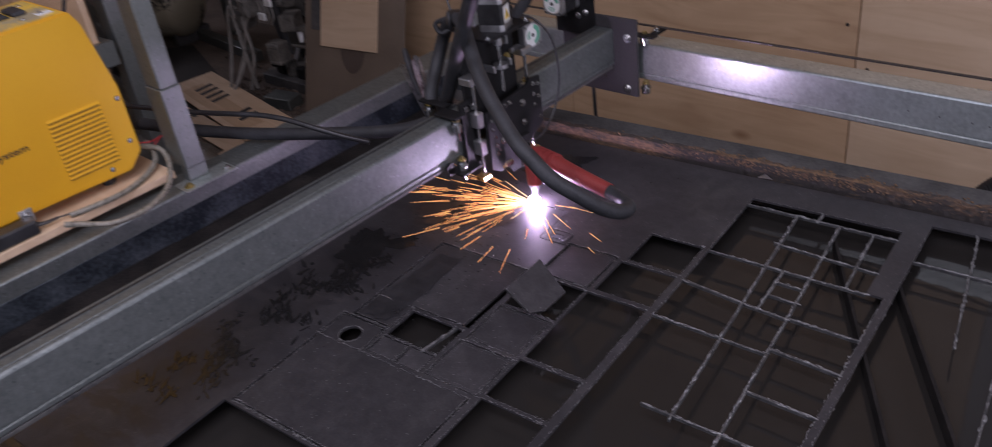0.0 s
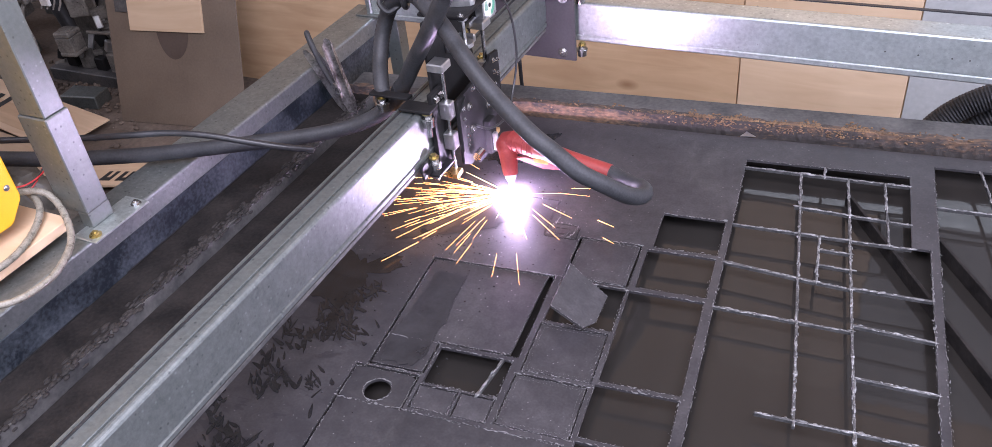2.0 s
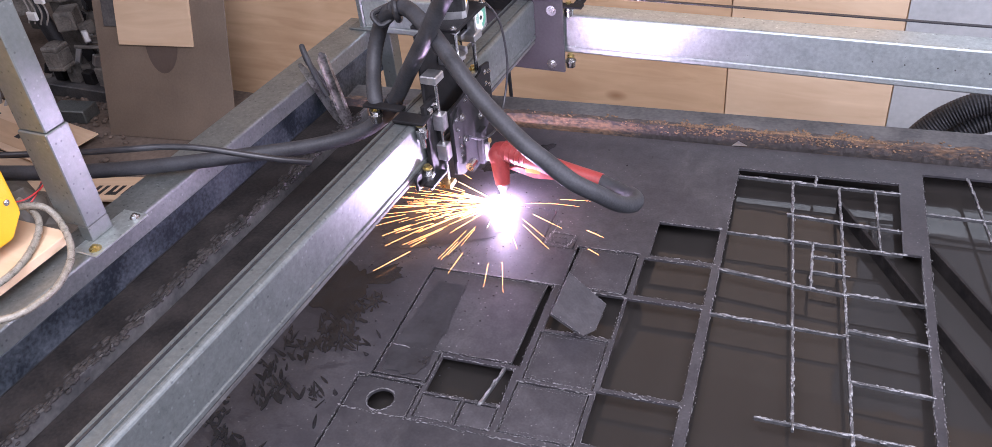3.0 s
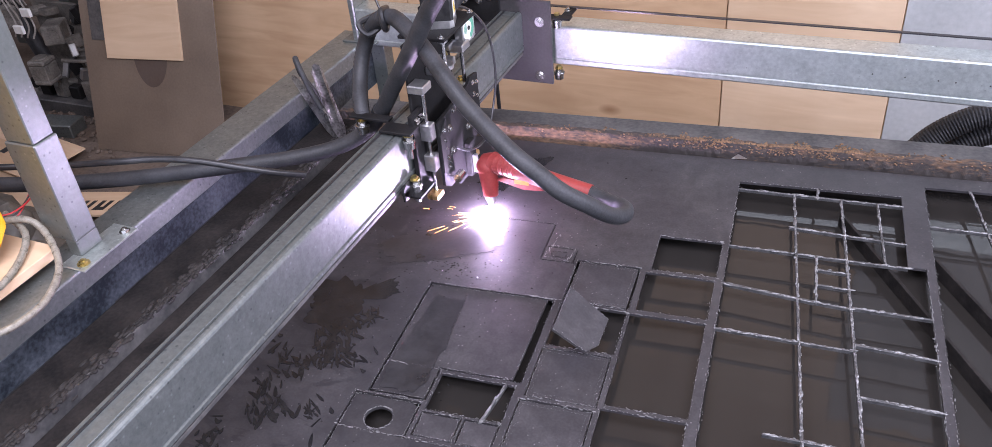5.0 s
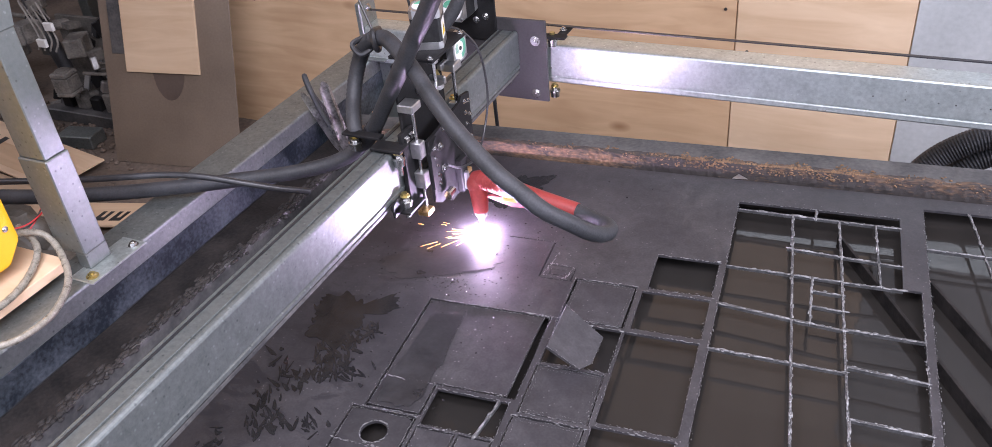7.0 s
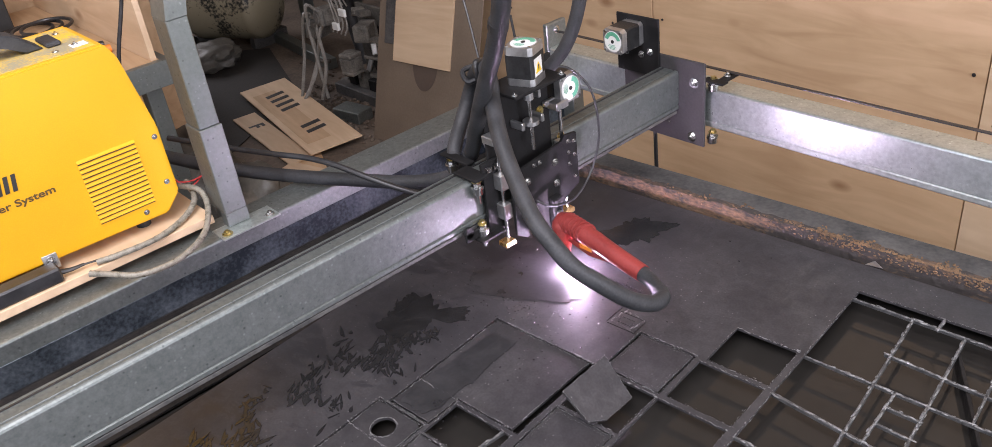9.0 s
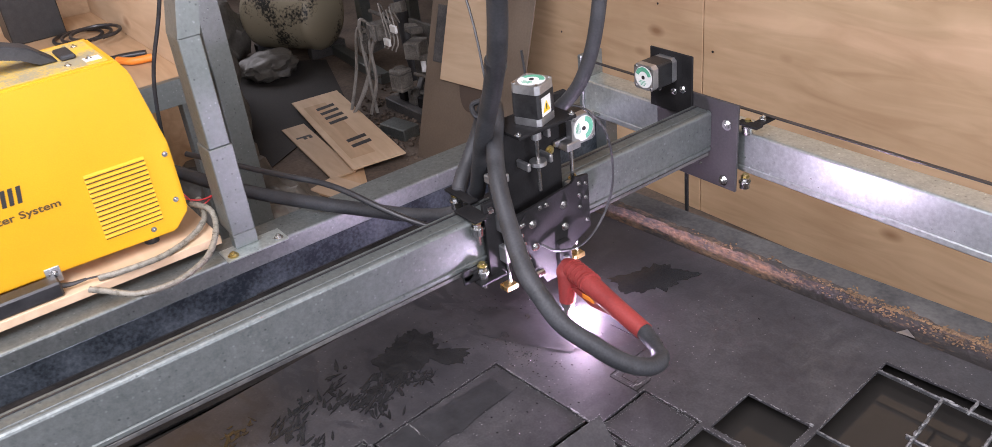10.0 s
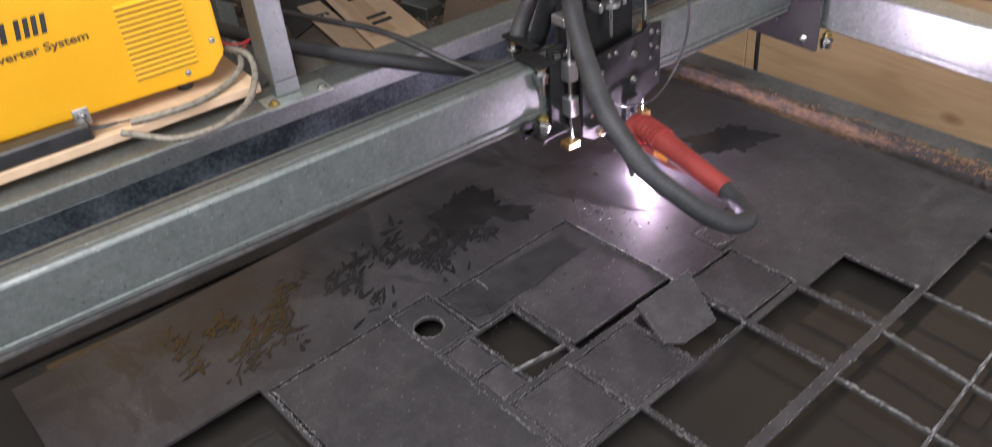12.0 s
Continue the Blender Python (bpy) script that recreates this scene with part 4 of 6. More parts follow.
def frame_beams():
    f = thing("table_frame", "galvanised steel side frame of the cutting table", "steel frame")
    bm = bmesh.new()
    channel("beam", bm, "y", -1.2, 1.86, -1.74, -1.643, 0.675, 0.805)
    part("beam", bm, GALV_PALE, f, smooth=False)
    # strip over the zinc, coloured like the dark tray mirrored in it
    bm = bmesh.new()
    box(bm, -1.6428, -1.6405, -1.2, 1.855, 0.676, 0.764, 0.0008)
    part("reflection_strip", bm, NAVY, f, "blue-black lower web, the dark tray's reflection put into its colour")
    for y0, y1 in ((0.30, 0.74), (0.84, 1.46)):
        bm = bmesh.new()
        box(bm, -1.6404, -1.6398, y0, y1, 0.702, 0.7045)
        part("slot", bm, INK, f, "narrow black slot in the web")
    for y in (-1.0, 1.75):
        bm = bmesh.new()
        box(bm, -1.73, -1.66, y - 0.03, y + 0.03, 0, 0.6745, 0.003)
        part("leg", bm, GALV_OLD, f)
    # guide rail behind the gantry
    rl = thing("gantry_rail", "bright galvanised box rail that carries the gantry", "steel rail")
    bm = bmesh.new()
    # the front face looks toward the table
    h0, h1 = 0.795, 0.892
    out = [(1.806, h0 + 0.004), (1.806, h0 + 0.014), (1.8085, h0 + 0.016), (1.8085, h0 + 0.019), (1.806, h0 + 0.021), (1.806, h1 - 0.005), (1.8075, h1 - 0.0015), (1.811, h1), (1.868, h1), (1.872, h1 - 0.004), (1.872, h0), (1.810, h0)]
    prism(bm, out, -1.655, 2.3, "x")
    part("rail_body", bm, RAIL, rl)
    bm = bmesh.new()
    box(bm, -1.672, -1.656, 1.800, 1.875, 0.775, 0.955, 0.003)
    part("end_bracket", bm, GALV_PALE, rl, "galvanised upright end bracket")
    bolt(rl, (-1.6555, 1.835, 0.935), (1, 0, 0), 0.007)
    bm = bmesh.new()
    box(bm, -1.70, -1.60, 1.79, 1.88, 0.8055, 0.8095, 0.001)
    part("foot", bm, GALV, rl)
    for x in (-1.62, 1.9):
        bm = bmesh.new()
        box(bm, x - 0.02, x + 0.02, 1.825, 1.865, 0.0, 0.7945, 0.001)
        part("strut", bm, GALV_OLD, rl)
    for k in range(9):
        bm = bmesh.new()
        cyl(bm, (-0.42 + 0.052 * k + 0.01 * (k % 3), 1.8062, 0.846 - 0.0006 * k), (-0.42 + 0.052 * k + 0.01 * (k % 3), 1.8052, 0.846 - 0.0006 * k), 0.0016, seg=8)
        part("rivet", bm, INK, rl)
    bm = bmesh.new()
    box(bm, -1.655, 2.3, 1.838, 1.847, 0.925, 0.9275)
    solid("drive_belt", bm, CABLE, "black toothed drive belt stretched above the rail", "drive belt")
    # post on the frame with its sleeve and foot plate
    p = thing("steel_post", "galvanised steel post with a wider sleeve, bolted to the frame", "post")
    bm = bmesh.new()
    box(bm, -1.732, -1.663, 0.832, 0.882, 0.8415, 1.035, 0.002)
    box(bm, -1.689, -1.663, 0.832, 0.882, 0.8097, 0.8413, 0.001)
    part("sleeve", bm, GALV_OLD, p)
    bm = bmesh.new()
    box(bm, -1.729, -1.666, 0.835, 0.879, 1.0355, 1.26, 0.002)
    part("upright", bm, GALV_OLD, p)
    bm = bmesh.new()
    prism(bm, [(0.835, 1.2605), (0.879, 1.2605), (0.960, 1.62), (0.914, 1.62)], -1.729, -1.666, "x")
    part("brace", bm, GALV_OLD, p)
    bm = bmesh.new()
    box(bm, -1.685, -1.626, 0.80, 0.935, 0.8055, 0.8095, 0.001)
    part("foot_plate", bm, RAIL, p)
    bolt(p, (-1.644, 0.817, 0.81), (0, 0, 1), 0.008, mat=ZINC_YELLOW)
    bolt(p, (-1.642, 0.918, 0.81), (0, 0, 1), 0.007)
    bm = bmesh.new()
    box(bm, -2.675, -2.605, 1.165, 1.235, 0.0, 2.2, 0.002)
    solid("rear_post", bm, GALV_OLD, "galvanised post standing at the corner of the bench", "post")


frame_beams()

# ---- gantry and cutting head ----


def stepper(name, parent, m, label=""):
    """A square stepping motor; its shaft points down its own -z."""
    bm = bmesh.new()
    for z0, z1, mi in ((0, 0.014, 1), (0.014, 0.058, 0), (0.058, 0.074, 1)):
        a, c = 0.0285, (0.007 if mi else 0.004)
        if not mi:
            a = 0.0278
        o = [(-a + c, -a), (a - c, -a), (a, -a + c), (a, a - c), (a - c, a), (-a + c, a), (-a, a - c), (-a, -a + c)]
        n0 = len(bm.faces)
        prism(bm, o, z0, z1, "z")
        bm.faces.ensure_lookup_table()
        for f in bm.faces[n0:]:
            f.material_index = mi
    body = part(name, bm, [MOTOR_BODY, ALU], parent, label)
    body.matrix_basis = m
    bm = bmesh.new()
    cyl(bm, (0, 0, 0.0742), (0, 0, 0.0748), 0.0245, seg=28)
    part("round_label", bm, WHITE, body, "white and green round label")
    bm = bmesh.new()
    arc_of = [math.pi * (0.08 + 0.84 * k / 14) for k in range(15)]
    pts = [(0.0232 * math.cos(a), 0.0232 * math.sin(a)) for a in arc_of] + [(0.0135 * math.cos(a), 0.0135 * math.sin(a)) for a in reversed(arc_of)]
    prism(bm, pts, 0.0749, 0.0753, "z")
    part("label_band", bm, GREEN, body)
    for k in range(4):
        bm = bmesh.new()
        w = 0.014 - 0.003 * abs(k - 1)
        box(bm, -w, w * 0.6, -0.0095 - 0.003 * k, -0.0082 - 0.003 * k, 0.0749, 0.0752)
        part("print_bar", bm, GREEN, body)
    bm = bmesh.new()
    cyl(bm, (0, 0, 0.0749), (0, 0, 0.0765), 0.0042, seg=12)
    part("shaft_end", bm, INK, body)
    for a in (-1, 1):
        for b in (-1, 1):
            bm = bmesh.new()
            cyl(bm, (a * 0.0225, b * 0.0225, 0.0741), (a * 0.0225, b * 0.0225, 0.076), 0.003, seg=8)
            part("screw", bm, CHROME, body)
    return body


def roller(parent, p, axis=(0, 0, 1), n=2):
    """A grooved guide roller on a bolt, with nut and washers."""
    a, p = Vector(axis).normalized(), Vector(p)
    bm = bmesh.new()
    cyl(bm, p, p + a * 0.012, 0.0115, seg=18)
    cyl(bm, p + a * 0.0122, p + a * 0.016, 0.0135, seg=18)
    r = part("roller", bm, CHROME, parent, smooth=True)
    bm = bmesh.new()
    cyl(bm, p + a * 0.0162, p + a * 0.0185, 0.0115, seg=16)
    cyl(bm, p + a * 0.0187, p + a * 0.025, 0.0078, seg=6)
    part("nut", bm, CHROME, r)
    bm = bmesh.new()
    cyl(bm, p + a * 0.0252, p + a * 0.0275, 0.0095, seg=14)
    cyl(bm, p + a * 0.0277, p + a * 0.033, 0.0065, seg=6)
    part("bolt_head", bm, ZINC_YELLOW, r)
    return r


def gantry():
    g = thing("gantry", "galvanised box-section gantry beam with a dark end plate", "gantry")
    bm = bmesh.new()
    b0, b1, z0, z1 = -1.192, -1.138, 0.836, 0.932
    # flat top between two folded grooves, a rolled front edge and a grooved foot
    prism(bm, [(b0 + 0.004, z0), (b1 - 0.003, z0), (b1, z0 + 0.003), (b1, z0 + 0.010), (b1 - 0.003, z0 + 0.012), (b1 - 0.003, z0 + 0.0145), (b1, z0 + 0.0165),
               (b1, z1 - 0.007), (b1 - 0.001, z1 - 0.0035), (b1 - 0.0035, z1 - 0.001), (b1 - 0.007, z1), (b1 - 0.0105, z1), (b1 - 0.0125, z1 - 0.004), (b1 - 0.0145, z1 - 0.004), (b1 - 0.016, z1 - 0.0005),
               (b0 + 0.012, z1 - 0.0005), (b0 + 0.0105, z1 - 0.003), (b0 + 0.0088, z1 - 0.003), (b0 + 0.007, z1), (b0 + 0.003, z1), (b0, z1 - 0.003), (b0, z0 + 0.004)], -1.3, 1.775, "y")
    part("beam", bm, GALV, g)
    bm = bmesh.new()
    box(bm, -1.146, -1.1385, -1.3, 1.77, 0.8275, 0.8355, 0.001)
    part("lower_flange", bm, DIRTY, g)
    bm = bmesh.new()
    box(bm, -1.1815, -1.1775, -1.3, 1.775, 0.9317, 0.9332)
    part("toothed_belt", bm, CABLE, g, "black toothed belt along the beam")
    bm = bmesh.new()
    box(bm, -1.30, -1.068, 1.776, 1.783, 0.757, 0.962, 0.0012)
    part("end_plate", bm, PLUM, g, "dark plum painted end plate")
    for x, z in ((-1.095, 0.912), (-1.100, 0.777)):
        bolt(g, (x, 1.7755, z), (0, -1, 0), 0.0085, 0.007)
    bolt(g, (-1.165, 1.7755, 0.80), (0, -1, 0), 0.003, 0.002)
    for x, z0 in ((-1.062, 0.893), (-1.062, 0.762), (-1.292, 0.893), (-1.292, 0.762)):
        roller(g, (x, 1.802, z0))
    bm = bmesh.new()
    box(bm, -1.080, -1.025, 1.784, 1.806, 0.916, 0.921, 0.001)
    box(bm, -1.052, -1.03, 1.8062, 1.86, 0.916, 0.921, 0.001)
    part("roller_bracket", bm, BLACK, g)
    bolt(g, (-1.045, 1.83, 0.9215), (0, 0, 1), 0.006)
    bm = bmesh.new()
    tube(bm, [(-1.225, 1.795, 0.80), (-1.226, 1.797, 0.72), (-1.226, 1.80, 0.60), (-1.24, 1.82, 0.45)], 0.005, 8, 6)
    part("hanging_cable", bm, CABLE, g)
    # drive motor on its bracket
    bm = bmesh.new()
    box(bm, -1.315, -1.19, 1.770, 1.7755, 0.905, 1.045, 0.0015)
    part("motor_bracket", bm, BLACK, g)
    stepper("motor", g, pose(-1.262, 1.7695, 1.005, 90, 0, 0), "square stepping motor with a green and white round label")
    for x, z in ((-1.24, 0.955), (-1.285, 0.955), (-1.215, 0.965)):
        bolt(g, (x, 1.7695, z), (0, -1, 0), 0.006)
    return g


def carriage():
    """The cutting head: two black plates, screw drive, guide rods, rollers."""
    c = thing("carriage", "black cutting head carriage with motors, lead screw and guide rods", "carriage")
    bm = bmesh.new()
    box(bm, -1.112, -1.106, 1.225, 1.395, 0.895, 1.085, 0.001)
    part("back_plate", bm, BLACK, c)
    bm = bmesh.new()
    box(bm, -1.150, -1.085, 1.170, 1.205, 0.936, 0.9415, 0.001)
    part("top_plate", bm, BLACK, c)
    bm = bmesh.new()
    box(bm, -1.235, -1.1505, 1.206, 1.226, 0.9362, 0.9415, 0.001)
    part("rear_arm", bm, BLACK, c)
    bm = bmesh.new()
    box(bm, -1.130, -1.038, 1.250, 1.382, 1.0855, 1.0915, 0.001)
    part("motor_shelf", bm, BLACK, c)
    m = stepper("motor", c, pose(-1.078, 1.318, 1.092, 0, 0, 20), "square stepping motor with a warning label and green round label")
    bm = bmesh.new()
    box(bm, 0.0282, 0.0288, -0.019, 0.011, 0.016, 0.050)
    lab = part("warning_label", bm, WHITE, m, "white label with a yellow warning triangle")
    bm = bmesh.new()
    prism(bm, [(-0.016, 0.022), (0.008, 0.022), (-0.004, 0.043)], 0.0289, 0.0292, "x")
    part("triangle", bm, WARN, lab)
    bm = bmesh.new()
    prism(bm, [(-0.0055, 0.026), (-0.0025, 0.026), (-0.002, 0.037), (-0.006, 0.037)], 0.0293, 0.0295, "x")
    part("mark", bm, INK, lab)
    bm = bmesh.new()
    cyl(bm, (-1.078, 1.318, 1.0853), (-1.078, 1.318, 1.055), 0.0095, seg=16)
    part("coupling", bm, ALU, c, smooth=True)
    bm = bmesh.new()
    cyl(bm, (-1.078, 1.318, 1.0548), (-1.078, 1.318, 0.95), 0.004, seg=10)
    part("lead_screw", bm, CHROME, c)
    bm = bmesh.new()
    cyl(bm, (-1.078, 1.318, 1.012), (-1.078, 1.318, 1.004), 0.016, seg=18)
    box(bm, -1.1055, -1.07, 1.288, 1.296, 1.000, 1.016, 0.002)
    box(bm, -1.1055, -1.07, 1.340, 1.348, 1.000, 1.016, 0.002)
    part("bearing_clamp", bm, ALU, c)
    # side motor
    bm = bmesh.new()
    box(bm, -1.165, -1.155, 1.395, 1.46, 1.00, 1.085, 0.0015)
    part("motor_bracket", bm, BLACK, c)
    stepper("motor", c, pose(-1.154, 1.432, 1.036, 0, 90, 0), "square stepping motor with a green and white round label")
    # lower front plate with bolts
    bm = bmesh.new()
    prism(bm, [(1.245, 0.925), (1.245, 0.79), (1.27, 0.775), (1.30, 0.775), (1.31, 0.755), (1.375, 0.755), (1.375, 0.80), (1.392, 0.815), (1.428, 0.83), (1.428, 0.945), (1.395, 0.95), (1.385, 0.94), (1.30, 0.93)], -1.075, -1.069, "x")
    part("front_plate", bm, BLACK, c)
    for y, z, r in ((1.262, 0.905, 0.004), (1.262, 0.865, 0.0035), (1.305, 0.922, 0.0035), (1.32, 0.922, 0.0035), (1.402, 0.935, 0.0035), (1.402, 0.91, 0.0035), (1.418, 0.93, 0.003), (1.418, 0.90, 0.003), (1.402, 0.885, 0.003), (1.27, 0.83, 0.003), (1.418, 0.85, 0.003)):
        bolt(c, (-1.0688, y, z), (1, 0, 0), r, 0.004)
    for y, z in ((1.285, 0.895), (1.362, 0.905), (1.362, 0.858), (1.288, 0.845)):
        bolt(c, (-1.0688, y, z), (1, 0, 0), 0.006, 0.005, CHROME)
    # guide rods with end blocks and sliders
    for y, zt, zb in ((1.232, 1.012, 0.775), (1.403, 1.018, 0.768)):
        bm = bmesh.new()
        cyl(bm, (-1.085, y, zt), (-1.085, y, zb), 0.004, seg=12)
        part("guide_rod", bm, CHROME, c, smooth=True)
        for z in (zt - 0.008, zb):
            bm = bmesh.new()
            if z > 0.9:
                box(bm, -1.105, -1.072, y - 0.019, y + 0.015, z - 0.006, z + 0.010, 0.002)
            else:
                box(bm, -1.098, -1.074, y - 0.015, y + 0.012, z - 0.004, z + 0.007, 0.0015)
            part("rod_block", bm, ALU if z > 0.9 else BRASS, c)
        for z in (0.915, 0.85):
            bm = bmesh.new()
            box(bm, -1.10, -1.073, y - 0.010, y + 0.010, z - 0.017, z + 0.017, 0.0015)
            part("slide_block", bm, ALU, c)
    for y, z in ((1.255, 1.0918), (1.376, 1.0918)):
        bolt(c, (-1.046, y, z), (0, 0, 1), 0.0045, 0.004)
    bolt(c, (-1.1058, 1.368, 1.005), (1, 0, 0), 0.007, 0.005, ZINC_YELLOW)
    bm = bmesh.new()
    box(bm, -1.1055, -1.090, 1.355, 1.362, 1.040, 1.085, 0.001)
    part("angle_bracket", bm, ALU, c)
    bm = bmesh.new()
    box(bm, -1.1055, -1.095, 1.375, 1.430, 1.010, 1.022, 0.002)
    part("rod_clamp", bm, ALU, c)
    for y in (1.205, 1.222):
        bm = bmesh.new()
        cyl(bm, (-1.094, y, 0.945), (-1.094, y + 0.012, 0.945), 0.0065, seg=6)
        part("set_nut", bm, CHROME, c)
    bm = bmesh.new()
    prism(bm, [(1.243, 0.90), (1.243, 0.82), (1.268, 0.80), (1.272, 0.925)], -1.0685, -1.0655, "x")
    part("slide_plate", bm, BLACK, c)
    for y, z in ((1.256, 0.905), (1.256, 0.885), (1.262, 0.845), (1.262, 0.825)):
        bolt(c, (-1.0653, y, z), (1, 0, 0), 0.003, 0.003)
    # rollers on the beam
    for x, y, z in ((-1.098, 1.183, 0.906), (-1.098, 1.183, 0.812), (-1.098, 1.415, 0.906), (-1.098, 1.415, 0.812)):
        bm = bmesh.new()
        cyl(bm, (x, y, z - 0.0005), (x, y, z - 0.022), 0.005, seg=10)
        part("spindle", bm, CHROME, c)
        roller(c, (x, y, z))
    roller(c, (-1.215, 1.218, 0.903))
    bm = bmesh.new()
    box(bm, -1.12, -1.080, 1.165, 1.225, 0.806, 0.8115, 0.001)
    box(bm, -1.104, -1.098, 1.140, 1.178, 0.8117, 0.832, 0.002)
    cyl(bm, (-1.104, 1.150, 0.832), (-1.098, 1.150, 0.832), 0.0115, seg=18)
    part("roller_arm", bm, BLACK, c)
    bm = bmesh.new()
    box(bm, -1.1035, -1.0945, 1.198, 1.245, 0.80, 0.96, 0.001)
    part("side_plate", bm, BLACK, c)
    # torch clamp
    bm = bmesh.new()
    box(bm, -1.068, -1.055, 1.335, 1.362, 0.76, 0.835, 0.001)
    part("clamp_plate", bm, BLACK, c)
    bm = bmesh.new()
    box(bm, -1.055, -1.047, 1.342, 1.352, 0.765, 0.805, 0.001)
    part("clamp_bar", bm, ALU, c)
    bm = bmesh.new()
    cyl(bm, (-1.055, 1.29, 0.795), (-1.055, 1.268, 0.795), 0.009, seg=14)
    part("clamp_knob", bm, CHROME, c)
    bm = bmesh.new()
    tube(bm, [(-1.066, 1.30, 0.845), (-1.05, 1.33, 0.825), (-1.045, 1.39, 0.82), (-1.05, 1.45, 0.86), (-1.05, 1.475, 0.93), (-1.06, 1.47, 1.02), (-1.085, 1.435, 1.075), (-1.105, 1.39, 1.085)], 0.0025, 8)
    part("sensor_cable", bm, CABLE, c)
    return c


def torch():
    t = thing("plasma_torch", "red hand torch clamped level in the cutting head", "torch")
    bm = bmesh.new()
    tube(bm, [(-1.045, 1.318, 0.805), (-1.02, 1.316, 0.812), (-0.96, 1.309, 0.806), (-0.90, 1.302, 0.799), (-0.822, 1.293, 0.792)], (0.0215, 0.0165), 16, 8)
    bmesh.ops.scale(bm, vec=(1, 1, 1), verts=bm.verts[:])
    h = part("handle", bm, RED, t, "red moulded handle", True)
    for k in range(6):
        x = -1.03 + k * 0.011
        bm = bmesh.new()
        tube(bm, [(x, 1.318 - 0.009 * k / 6, 0.811), (x + 0.003, 1.317 - 0.009 * k / 6, 0.811)], 0.0222 - 0.0002 * k, 14, 2)
        part("grip_ridge", bm, RED, h, smooth=True)
    bm = bmesh.new()
    ball(bm, (-1.040, 1.314, 0.802), 0.0225, (1, 1, 1), 16)
    cyl(bm, (-1.039, 1.313, 0.80), (-1.032, 1.301, 0.745), 0.0205, 0.0150, 18)
    part("head", bm, RED, t, smooth=True)
    bm = bmesh.new()
    cyl(bm, (-1.032, 1.301, 0.7448), (-1.031, 1.299, 0.735), 0.0135, 0.010, 18)
    part("shield_cup", bm, DIRTY, t, smooth=True)
    bm = bmesh.new()
    cyl(bm, (-1.031, 1.299, 0.7348), (-1.030, 1.297, 0.719), 0.008, 0.004, 16)
    part("nozzle", bm, DIRTY, t, smooth=True)
    bm = bmesh.new()
    prism(bm, [(-1.015, 0.785), (-0.96, 0.772), (-0.90, 0.778), (-0.90, 0.784), (-1.0, 0.792)], 1.298, 1.306, "y")
    part("trigger", bm, RED, t)
    bm = bmesh.new()
    box(bm, -0.975, -0.945, 1.2905, 1.2925, 0.788, 0.797, 0.0004)
    part("label", bm, ORANGE, t, "small orange warning label")
    bm = bmesh.new()
    tube(bm, [(-0.8215, 1.2925, 0.792), (-0.79, 1.281, 0.793), (-0.757, 1.262, 0.797)], (0.0155, 0.012), 14, 4, 0.0015)
    part("strain_relief", bm, RUBBER, t, "black ribbed rubber strain relief", True)
    return t


